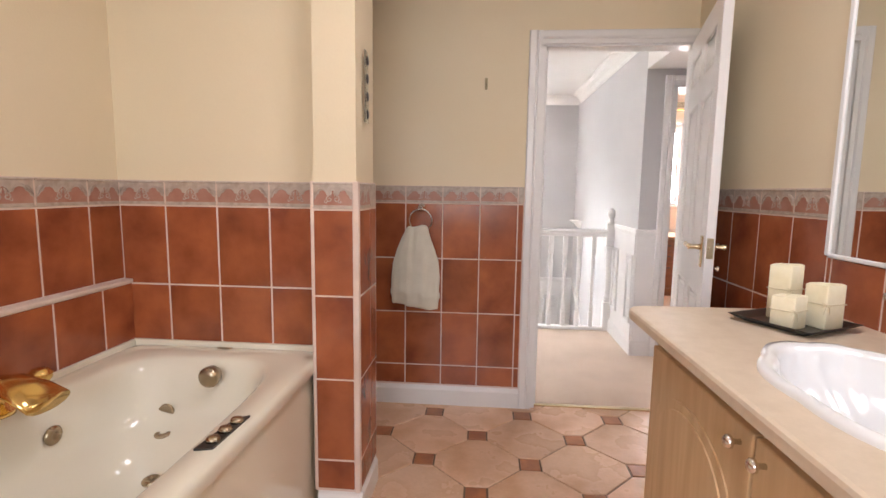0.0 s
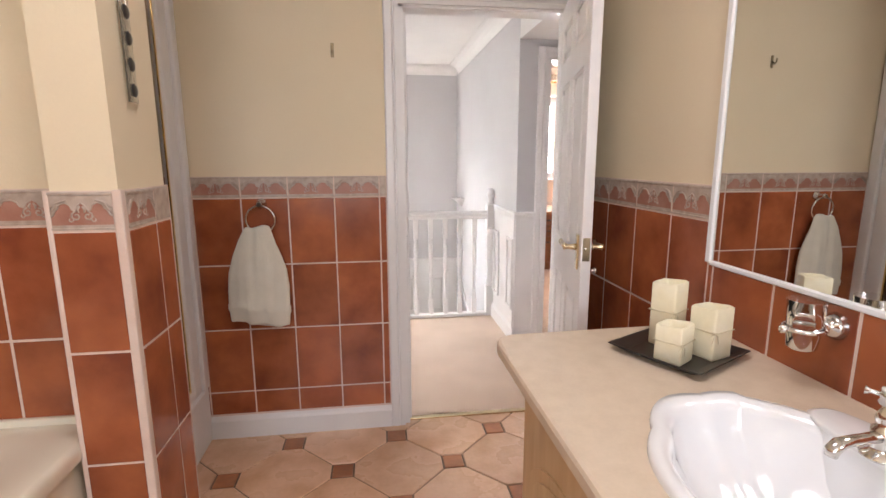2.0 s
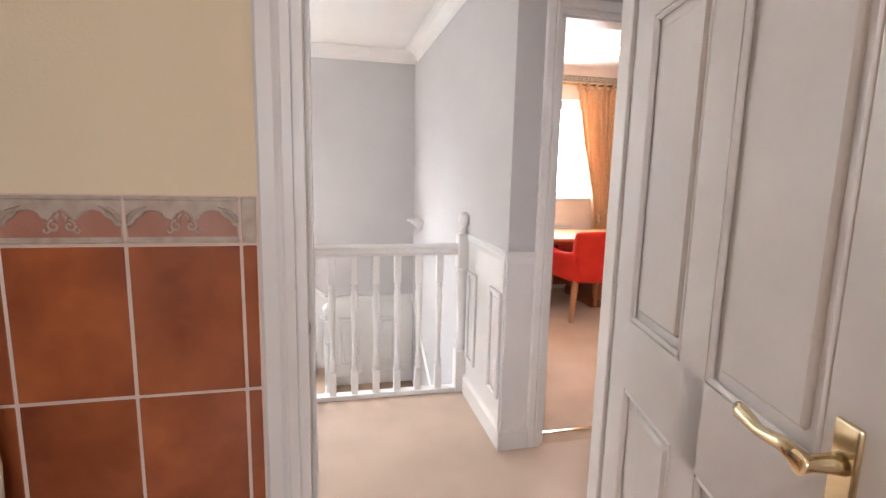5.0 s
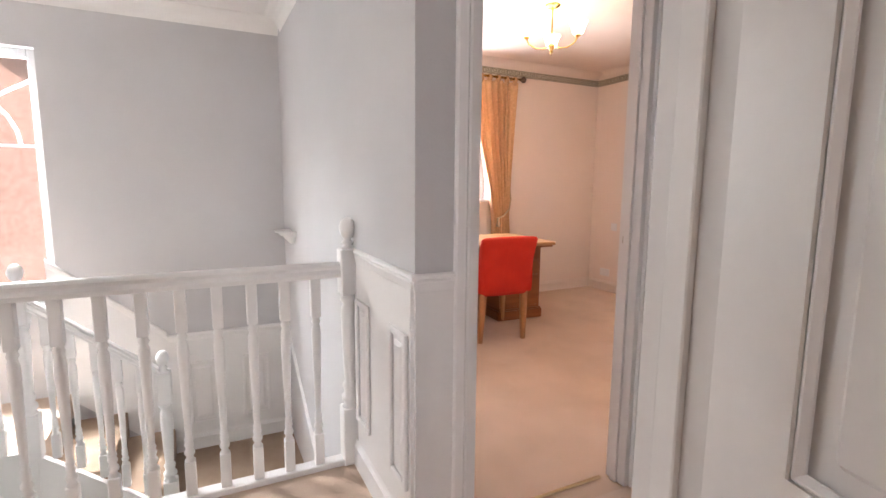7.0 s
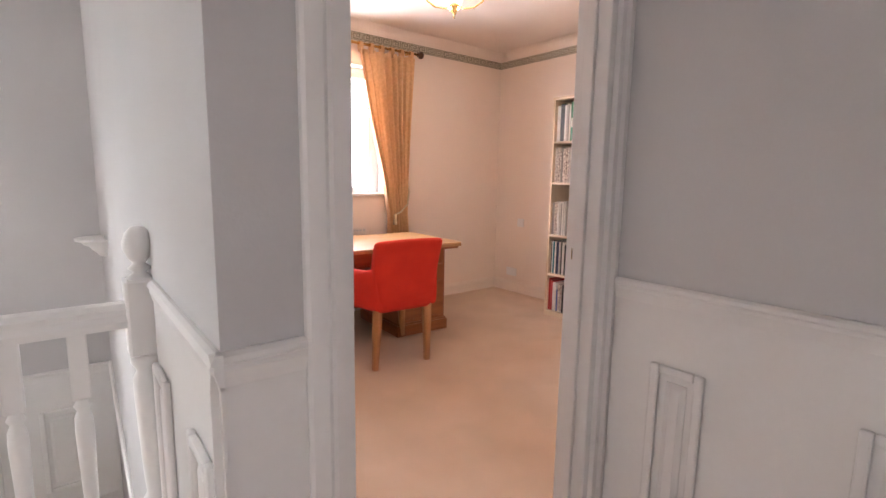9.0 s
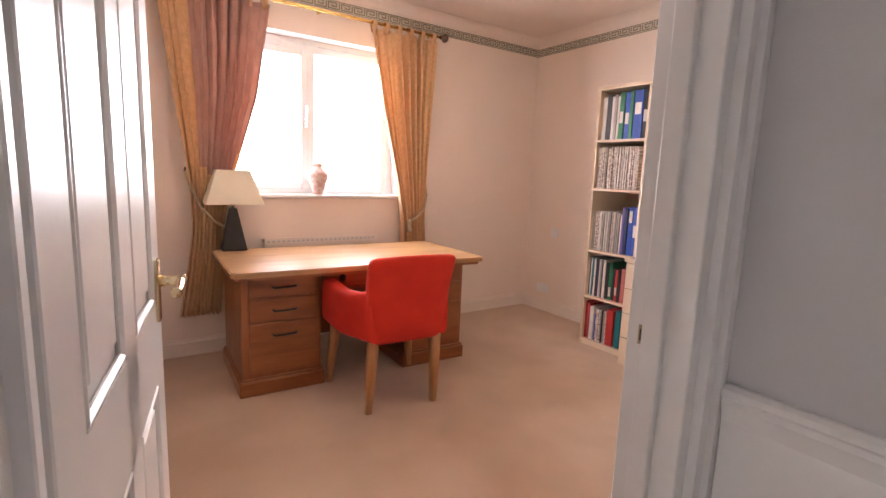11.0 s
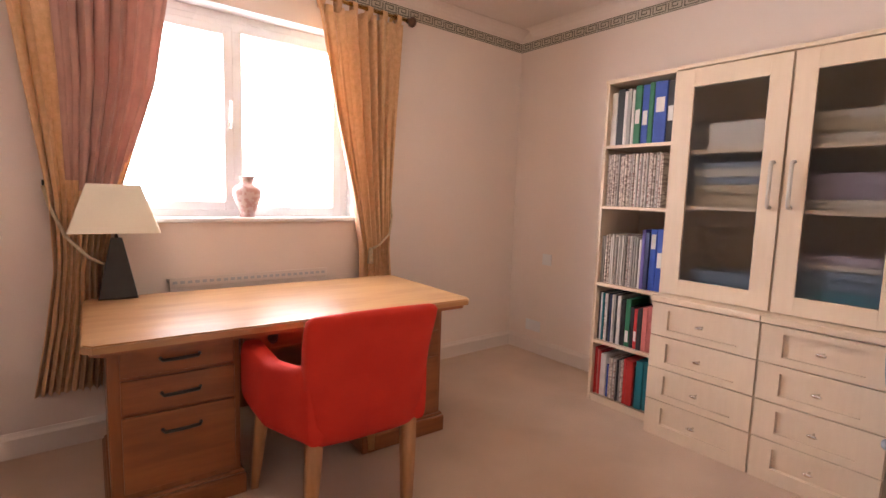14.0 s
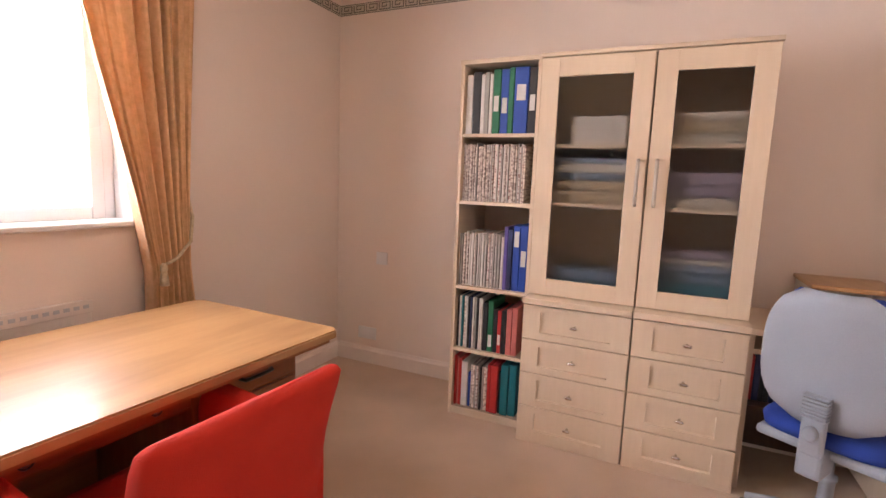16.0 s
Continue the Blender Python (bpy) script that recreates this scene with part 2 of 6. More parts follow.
_p = M_mirror.node_tree.nodes["Principled BSDF"]
_p.inputs["Base Color"].default_value = (0.86, 0.88, 0.87, 1)
_p.inputs["Metallic"].default_value = 1
_p.inputs["Roughness"].default_value = 0.01


# ---- mesh helpers ----
def bm_new():
    return bmesh.new()


def box(bm, x0, x1, y0, y1, z0, z1, r=0.0, seg=1):
    """A box, its edges rounded by r."""
    t = bmesh.new()
    bmesh.ops.create_cube(t, size=1)
    for v in t.verts:
        v.co = ((x0 + x1) / 2 + v.co.x * (x1 - x0), (y0 + y1) / 2 + v.co.y * (y1 - y0), (z0 + z1) / 2 + v.co.z * (z1 - z0))
    if r:
        r = min(r, 0.45 * min(abs(x1 - x0), abs(y1 - y0), abs(z1 - z0)))
        bmesh.ops.bevel(t, geom=t.edges[:], offset=r, segments=seg, profile=0.5, affect='EDGES')
    merge(bm, t)
    return bm


def merge(bm, t, m=None):
    if m is not None:
        bmesh.ops.transform(t, matrix=m, verts=t.verts[:])
    vs = [bm.verts.new(v.co) for v in t.verts]
    t.verts.index_update()
    for f in t.faces:
        g = bm.faces.new([vs[v.index] for v in f.verts])
        g.smooth = f.smooth
    t.free()


def lathe(bm, profile, seg=16, c=(0, 0, 0), axis='z'):
    """A turned shape: profile of (radius, height)."""
    rings = []
    for r, h in profile:
        ring = []
        for k in range(seg):
            a = 2 * math.pi * k / seg
            p = (r * math.cos(a), r * math.sin(a), h)
            if axis == 'x':
                p = (p[2], p[0], p[1])
            elif axis == 'y':
                p = (p[0], p[2], p[1])
            ring.append(bm.verts.new((c[0] + p[0], c[1] + p[1], c[2] + p[2])))
        rings.append(ring)
    for a, b in zip(rings, rings[1:]):
        for k in range(seg):
            f = bm.faces.new((a[k], a[(k + 1) % seg], b[(k + 1) % seg], b[k]))
            f.smooth = True
    bm.faces.new(rings[0][::-1])
    bm.faces.new(rings[-1])
    return bm


def tube(bm, pts, r, seg=8):
    """A round bar along points; r may be a list."""
    pts = [Vector(p) for p in pts]
    rs = r if isinstance(r, (list, tuple)) else [r] * len(pts)
    rings = []
    side = None
    for i, p in enumerate(pts):
        d = (pts[min(i + 1, len(pts) - 1)] - pts[max(i - 1, 0)]).normalized()
        if side is None:
            side = d.orthogonal().normalized()
        side = (side - d * side.dot(d)).normalized()
        up = d.cross(side)
        rings.append([bm.verts.new(p + (side * math.cos(2 * math.pi * k / seg) + up * math.sin(2 * math.pi * k / seg)) * rs[i]) for k in range(seg)])
    for a, b in zip(rings, rings[1:]):
        for k in range(seg):
            f = bm.faces.new((a[k], a[(k + 1) % seg], b[(k + 1) % seg], b[k]))
            f.smooth = True
    bm.faces.new(rings[0][::-1])
    bm.faces.new(rings[-1])
    return bm


def prism(bm, poly, z0, z1):
    """A flat outline in x, y, raised from z0 to z1."""
    a = [bm.verts.new((x, y, z0)) for x, y in poly]
    b = [bm.verts.new((x, y, z1)) for x, y in poly]
    n = len(poly)
    for k in range(n):
        bm.faces.new((a[k], a[(k + 1) % n], b[(k + 1) % n], b[k]))
    bm.faces.new(a[::-1])
    bm.faces.new(b)
    return bm


def mould(bm, profile, p0, p1, out, up=(0, 0, 1)):
    """A moulding: profile of (out, up) carried from p0 to p1."""
    p0, p1, out, up = Vector(p0), Vector(p1), Vector(out), Vector(up)
    a = [bm.verts.new(p0 + out * o + up * u) for o, u in profile]
    b = [bm.verts.new(p1 + out * o + up * u) for o, u in profile]
    n = len(profile)
    for k in range(n):
        bm.faces.new((a[k], a[(k + 1) % n], b[(k + 1) % n], b[k]))
    bm.faces.new(a[::-1])
    bm.faces.new(b)
    return bm


def mesh_of(name, bm, material):
    bmesh.ops.recalc_face_normals(bm, faces=bm.faces[:])
    me = bpy.data.meshes.new(name)
    bm.to_mesh(me)
    bm.free()
    me.materials.append(material)
    return me


def part(name, bm, material, parent, label=""):
    ob = new(name, mesh_of(name, bm, material))
    ob.parent = parent
    return tagged(ob, label=label)


def piece(name, me, parent, m):
    ob = new(name, me)
    ob.parent = parent
    ob.matrix_basis = m
    return ob


def structure(name, bm, material, label="", category=""):
    return tagged(new(name, mesh_of(name, bm, material)), label, category, kind="structure")


def thing(name, at, label, category, group="", rz=0.0):
    ob = new(name)
    ob.empty_display_size = 0.1
    ob.matrix_world = pose(*at, 0, 0, rz)
    return tagged(ob, label, category, group)


def solid(name, at, bm, material, label, category, group="", rz=0.0):
    """A thing made of one mesh."""
    ob = new(name, mesh_of(name, bm, material))
    ob.matrix_world = pose(*at, 0, 0, rz)
    return tagged(ob, label, category, group)


# ---- structure: floors, ceilings, walls ----
CEIL = 2.40


def slab(name, material, boxes, label="", category="", r=0.0):
    bm = bm_new()
    for b in boxes:
        box(bm, *b, r=r)
    return structure(name, bm, material, label, category)


bath_floor = slab("bathroom_floor", M_fgrout, [(-0.9, 1.85, -0.42, 4.33, -0.14, -0.006)], "brown grouted floor of octagonal stone tiles in the bathroom", "floor")
landing_floor = slab("landing_floor", M_carpet, [(0.93, 1.735, 4.33, 4.38, -0.14, 0.0), (-2.0, 2.80, 4.38, 5.29, -0.14, 0.0), (-2.0, 1.787, 5.29, 5.99, -0.14, 0.0), (-2.0, 0.38, 7.05, 7.86, -0.33, -0.19), (-2.0, -1.2, 5.99, 7.05, -0.14, 0.0)],
                     "beige carpeted landing floor", "floor")
study_floor = slab("study_floor", M_scarpet, [(1.985, 2.747, 5.29, 5.39, -0.14, 0.0), (1.975, 5.45, 5.39, 8.44, -0.14, 0.0)], "beige fitted carpet of the study", "floor")
slab("hall_floor", M_hall, [(-2.0, 1.787, 4.4, 7.86, -2.75, -2.6)], "dark hall floor below the stairs", "floor")
slab("bathroom_ceiling", M_ceil, [(-0.9, 1.85, -0.42, 4.33, CEIL, CEIL + 0.12)], "plain white bathroom ceiling", "ceiling")
slab("landing_ceiling", M_ceil, [(-2.1, 2.9, 4.33, 5.29, CEIL, CEIL + 0.12), (-2.1, 1.975, 5.29, 7.96, CEIL, CEIL + 0.12)], "plain white landing ceiling", "ceiling")
slab("lobby_ceiling", M_ceil, [(1.787, 2.80, 4.381, 5.289, 2.115, CEIL)], "lowered grey and white ceiling over the lobby by the study door", "ceiling")
slab("study_ceiling", M_wceil, [(1.975, 5.55, 5.29, 8.54, 2.515, 2.67)], "white textured study ceiling", "ceiling")

W = 2.525
bath_north = slab("bathroom_wall_north", M_cream, [(-0.9, 0.93, 4.27, 4.33, 0, CEIL), (1.735, 1.85, 4.27, 4.33, 0, CEIL), (0.93, 1.735, 4.27, 4.33, 2.0, CEIL)],
                  "cream painted bathroom wall round the doorway", "wall")
bath_east = slab("bathroom_wall_east", M_cream, [(1.718, 1.85, -0.3, 4.27, 0, CEIL)], "cream painted bathroom wall behind the vanity", "wall")
bath_west = slab("bathroom_wall_west", M_cream, [(-0.9, -0.77, -0.3, 4.27, 0, CEIL)], "cream painted bathroom wall beside the bath", "wall")
bath_ledge = slab("bathroom_wall_ledge", M_grout, [(-0.77, -0.7305, -0.3, 3.36, 0, 0.862)], "tiled lower wall with a pale ledge beside the bath", "wall")
tub_wall = slab("bathroom_wall_bath_end", M_cream, [(-0.77, 0.05, 3.36, 3.50, 0, CEIL)], "cream wall at the end of the bath", "wall")
pier = slab("bathroom_pier", M_cream, [(0.05, 0.20, 3.24, 3.50, 0, CEIL)], "cream pier with tiled lower part beside the bath", "wall")
slab("bathroom_wall_south", M_cream, [(-0.9, -0.4, -0.42, -0.3, 0, CEIL), (0.9, 1.85, -0.42, -0.3, 0, CEIL), (-0.4, 0.9, -0.42, -0.3, 0, 1.1), (-0.4, 0.9, -0.42, -0.3, 2.1, CEIL)],
     "cream bathroom wall with a window", "wall")
slab("landing_wall_south", M_grey, [(-2.0, 0.93, 4.33, 4.38, 0, CEIL), (1.735, 2.9, 4.33, 4.38, 0, CEIL), (0.93, 1.735, 4.33, 4.38, 2.0, CEIL)], "grey landing wall round the bathroom door", "wall")
slab("landing_wall_well", M_grey, [(1.787, 1.975, 5.39, 7.86, -2.6, CEIL), (1.787, 1.985, 5.29, 5.39, 0, CEIL)], "grey landing wall with a corner above the stairwell", "wall")
slab("landing_wall_study", M_grey, [(2.747, 2.9, 5.29, 5.34, 0, CEIL), (1.985, 2.747, 5.29, 5.34, 2.0, CEIL)], "grey landing wall beside the study door", "wall")
slab("landing_wall_far", M_grey, [(-2.1, -1.0, 7.86, 8.0, -2.6, CEIL), (0.35, 1.975, 7.86, 8.0, -2.6, CEIL), (-1.0, 0.35, 7.86, 8.0, -2.6, 0.42), (-1.0, 0.35, 7.86, 8.0, 2.04, CEIL)],
     "grey far wall of the stairwell with a tall window", "wall")
slab("landing_wall_west", M_grey, [(-2.1, -2.0, 4.33, 7.86, -2.6, CEIL)], "grey end wall of the landing", "wall")
slab("landing_wall_east", M_grey, [(2.80, 2.9, 4.38, 5.29, 0, CEIL)], "grey end wall of the corridor", "wall")
slab("stair_wall_lower", M_grey, [(-2.0, 1.787, 4.38, 4.48, -2.6, -0.14)], "pale wall of the hall below", "wall")
slab("study_wall_south", M_peach, [(2.747, 5.45, 5.34, 5.39, 0, W), (1.985, 2.747, 5.34, 5.39, 2.0, W)], "warm white study wall round the door", "wall")
slab("study_wall_north", M_peach, [(1.975, 2.60, 8.44, 8.66, 0, W), (3.99, 5.45, 8.44, 8.66, 0, W), (2.60, 3.99, 8.44, 8.66, 0, 1.05), (2.60, 3.99, 8.44, 8.66, 2.17, W)],
     "warm white study wall with a window", "wall")
slab("study_wall_west", M_peach, [(1.972, 1.982, 5.39, 8.44, 0, W)], "warm white study wall beside the door", "wall")
slab("study_wall_east", M_peach, [(5.45, 5.6, 5.34, 8.66, 0, W)], "warm white study wall behind the shelves", "wall")

# coving
COVE = [(0, 0), (0, -0.10), (0.003, -0.10), (0.012, -0.074), (0.030, -0.046), (0.057, -0.022), (0.085, -0.008), (0.105, -0.004), (0.105, 0)]


def coving(name, runs, z, m=None, k=1.0):
    bm = bm_new()
    for p0, p1, out in runs:
        mould(bm, [(o * k, u * k) for o, u in COVE], (*p0, z), (*p1, z), (*out, 0))
    structure(name, bm, m or M_ceil, "white curved coving between wall and ceiling", "coving")


coving("landing_coving", [((-2, 7.86), (1.787, 7.86), (0, -1)), ((1.787, 7.75), (1.787, 4.38), (-1, 0)), ((-2, 4.38), (1.68, 4.38), (0, 1))], CEIL - 0.002)
coving("study_coving", [((1.982, 8.44), (5.45, 8.44), (0, -1)), ((5.45, 8.33), (5.45, 5.39), (-1, 0)), ((1.982, 8.33), (1.982, 5.39), (1, 0))], 2.513, M_wceil, 0.78)

# skirting boards
SKIRT = [(0, 0), (0, 0.12), (0.006, 0.12), (0.010, 0.105), (0.017, 0.092), (0.018, 0.0)]


def skirting(name, runs, z=0.0, k=1.0, label="white painted skirting board", m=None):
    bm = bm_new()
    for p0, p1, out in runs:
        mould(bm, [(o, u * k) for o, u in SKIRT], (*p0, z), (*p1, z), (*out, 0))
    structure(name, bm, m or M_white, label, "skirting board")


skirting("bathroom_baseboard", [((-0.03, 4.27), (0.862, 4.27), (0, -1)), ((0.20, 3.24), (0.20, 3.50), (1, 0)), ((0.05, 3.24), (0.218, 3.24), (0, -1)), ((1.718, 3.2), (1.718, 4.27), (-1, 0))], 0.0, 0.95)
skirting("landing_baseboard", [((1.787, 5.93), (1.787, 5.272), (-1, 0)), ((1.769, 5.29), (1.917, 5.29), (0, -1)), ((2.80, 5.29), (2.80, 4.38), (-1, 0))])
skirting("half_landing_baseboard", [((0.95, 7.86), (1.787, 7.86), (0, -1))], -0.76)
skirting("study_baseboard", [((1.982, 8.44), (5.45, 8.44), (0, -1)), ((5.45, 8.42), (5.45, 5.39), (-1, 0)), ((1.982, 6.1), (1.982, 8.42), (1, 0))], 0.0, 0.95, m=M_skirt)

# architraves and door linings
ARCH = [(0, 0), (0.016, 0), (0.016, 0.018), (0.011, 0.024), (0.019, 0.034), (0.017, 0.062), (0.012, 0.068), (0, 0.068)]


def casing(name, x0, x1, y, out, h=2.0, thick=None, label="white painted door frame with moulded architrave"):
    bm = bm_new()
    flip = [(o, -u) for o, u in ARCH]
    mould(bm, flip, (x0, y, 0), (x0, y, h + 0.068), (0, out, 0), (1, 0, 0))
    mould(bm, ARCH, (x1, y, 0), (x1, y, h + 0.068), (0, out, 0), (1, 0, 0))
    mould(bm, ARCH, (x0, y, h), (x1, y, h), (0, out * 0.98, 0), (0, 0, 1))
    if thick:
        y0, y1 = thick
        box(bm, x0 - 0.004, x0 + 0.024, y0 + .001, y1 - .001, 0.001, h, r=0.002)
        box(bm, x1 - 0.024, x1 + 0.004, y0 + .001, y1 - .001, 0.001, h, r=0.002)
        box(bm, x0, x1, y0 + .001, y1 - .001, h - 0.012, h + 0.003, r=0.002)
        ym = (y0 + y1) / 2
        box(bm, x0 + 0.022, x0 + 0.036, ym - 0.012, ym + 0.02, 0.001, h - 0.02, r=0.002)
        box(bm, x1 - 0.036, x1 - 0.022, ym - 0.012, ym + 0.02, 0.001, h - 0.02, r=0.002)
    return structure(name, bm, M_white, label, "door frame")


frame_bath = casing("door_frame", 0.93, 1.735, 4.27, -1, thick=(4.268, 4.382))
casing("door_frame", 0.93, 1.735, 4.38, 1)
frame_study = casing("door_frame", 1.985, 2.747, 5.29, -1, thick=(5.288, 5.392))
casing("door_frame", 1.985, 2.747, 5.39, 1)
for pr, x, y, zs in ((frame_bath, 0.954, 4.308, -0.055), (frame_study, 2.723, 5.362, 0.0)):
    d = 1 if x < 1.5 else -1
    part("strike_plate", box(bm_new(), x - 0.002 * d, x + 0.001 * d, y - 0.009, y + 0.009, zs + 1.006, zs + 1.036), M_dull, pr, "small brass latch plate")
    part("latch_hole", box(bm_new(), x + 0.0005 * d, x + 0.0022 * d, y - 0.006, y + 0.006, zs + 1.012, zs + 1.030), M_black, pr, "dark latch hole")
slab("threshold_strip", M_brass, [(0.935, 1.66, 4.30, 4.33, -0.004, 0.008)], "brass threshold strip between tiles and carpet", "threshold", r=0.003)
slab("threshold_strip", M_brass, [(2.01, 2.687, 5.375, 5.395, 0.0, 0.007)], "brass carpet threshold strip", "threshold", r=0.003)


# ---- tiles ----
def tile_mesh(name, w, h, t, material, r=0.002):
    return mesh_of(name, box(bm_new(), -w / 2, w / 2, -t, t, -h / 2, h / 2, r=r), material)


def scroll(bm, cx, cz, rad, turns, flip, r=0.004):
    pts = []
    for k in range(9):
        a = k / 8 * turns * 2 * math.pi
        q = rad * (1 - 0.75 * k / 8)
        pts.append((cx + flip * q * math.sin(a), -0.005, cz + q * math.cos(a)))
    tube(bm, pts, r, 4)


def border_meshes(w, h):
    """A border tile: pale moulded ground, a red field under a double arch with a beaded edge, scrolls in its middle."""
    g = tile_mesh("border_tile", w, h, 0.005, M_relief)
    k = w / 0.203
    half = [(0.097, -0.012), (0.090, -0.010), (0.083, 0.002), (0.074, 0.006), (0.067, 0.017), (0.050, 0.020), (0.036, 0.014), (0.030, 0.003), (0.020, 0.000), (0.012, 0.012), (0.0, 0.020)]
    arch = [(x * k, z) for x, z in half] + [(-x * k, z) for x, z in half[-2::-1]]
    f = bm_new()
    outline = [(-0.097 * k, -0.033), (0.097 * k, -0.033)] + arch
    lo = [f.verts.new((x, -0.0050, z)) for x, z in outline]
    hi = [f.verts.new((x, -0.0056, z)) for x, z in outline]
    for i in range(len(outline)):
        j = (i + 1) % len(outline)
        f.faces.new((lo[i], lo[j], hi[j], hi[i]))
    bmesh.ops.triangle_fill(f, edges=[f.edges.get((hi[i], hi[(i + 1) % len(hi)])) for i in range(len(hi))], use_beauty=True)
    field = mesh_of("border_field", f, M_border)
    bm = bm_new()
    box(bm, -w / 2, w / 2, -0.0085, -0.003, h / 2 - 0.009, h / 2 - 0.001, r=0.002)
    box(bm, -w / 2, w / 2, -0.0075, -0.003, -h / 2 + 0.001, -h / 2 + 0.006, r=0.001)
    tube(bm, [(x, -0.0058, z) for x, z in arch], 0.0021, 4)
    for s in (-1, 1):
        scroll(bm, s * 0.013, -0.012, 0.012, 1.15, s, 0.0028)
        scroll(bm, s * 0.026, -0.020, 0.008, 0.9, -s, 0.0022)
        tube(bm, [(s * 0.003, -0.0058, 0.012), (s * 0.008, -0.006, 0.004), (s * 0.006, -0.0058, -0.004)], [0.002, 0.004, 0.002], 4)
        for q in range(3):
            x0 = s * (w / 2 - 0.003)
            tube(bm, [(x0, -0.0055, -0.006 + 0.006 * q), (x0 - s * (0.008 + 0.004 * q), -0.0065, 0.006 + 0.007 * q), (x0 - s * (0.016 + 0.010 * q), -0.0055, 0.010 + 0.008 * q)], [0.002, 0.0038, 0.0015], 4)
    return g, mesh_of("border_relief", bm, M_relief), field


meshes = {}


def lay_tiles(wall, origin, along, rz, cols, rows, border=True, backing=True):
    """Tiles on an upright wall. cols: list of (start, end) along; rows: list of (z0, z1)."""
    J = 0.0048
    o, a = Vector(origin), Vector(along)
    for u0, u1 in cols:
        for z0, z1 in rows:
            w, h = round(u1 - u0 - J, 4), round(z1 - z0 - J, 4)
            if w < 0.012:
                continue
            key = (w, h)
            if key not in meshes:
                meshes[key] = tile_mesh("wall_tile", w, h, 0.006, M_tile, 0.0025)
            c = o + a * ((u0 + u1) / 2)
            tilt = random.uniform(-0.15, 0.15)
            piece("wall_tile", meshes[key], wall, Matrix.Translation((c.x, c.y, (z0 + z1) / 2)) @ pose(0, 0, 0, tilt, 0, rz + tilt))
        if border:
            w = round(u1 - u0 - 0.003, 4)
            key = ('b', w)
            if key not in meshes:
                meshes[key] = border_meshes(w, 0.092) if w > 0.13 else (tile_mesh("border_tile", w, 0.092, 0.006, M_relief), None, None)
            c = o + a * ((u0 + u1) / 2)
            m = Matrix.Translation((c.x, c.y, 1.2085)) @ pose(0, 0, 0, 0, 0, rz)
            piece("border_tile", meshes[key][0], wall, m)
            if meshes[key][1]:
                piece("border_relief", meshes[key][1], wall, m)
                piece("border_field", meshes[key][2], wall, m)


def cuts(a, b, ref, step=0.206):
    k = math.ceil((a - ref) / step - 1e-6)
    xs = [a]
    while ref + k * step < b - 1e-6:
        if ref + k * step > a + 0.004:
            xs.append(ref + k * step)
        k += 1
    xs.append(b)
    return list(zip(xs, xs[1:]))


ROWS3 = [(0.12, 0.235), (0.235, 0.545), (0.545, 0.853), (0.853, 1.160)]


def backing(name, boxes):
    slab(name, M_grout, boxes, "pale grout between the wall tiles", "wall")


backing("tile_grout", [(-0.03, 0.862, 4.2615, 4.272, 0.114, 1.256)])
backing("tile_grout", [(1.7085, 1.72, 1.2, 4.268, 0.114, 1.256)])
backing("tile_grout", [(-0.772, -0.7605, 0.0, 3.355, 0.87, 1.256)])
backing("tile_grout", [(-0.766, 0.045, 3.3505, 3.362, 0.55, 1.256)])
backing("tile_grout", [(0.045, 0.2105, 3.2295, 3.50, 0.114, 1.256)])


def trim_strip(name, x0, x1, y0, y1, z0, z1):
    structure(name, box(bm_new(), x0, x1, y0, y1, z0, z1, r=0.004, seg=2), M_grout, "pale plastic tile edge trim", "tile trim")


trim_strip("tile_trim", 0.190, 0.212, 3.224, 3.246, 0.113, 1.258)
trim_strip("tile_trim", 0.038, 0.050, 3.228, 3.360, 0.113, 1.258)
trim_strip("tile_trim", 0.196, 0.210, 3.492, 3.506, 0.113, 1.258)
trim_strip("ledge_trim", -0.768, -0.724, -0.3, 3.352, 0.856, 0.872)


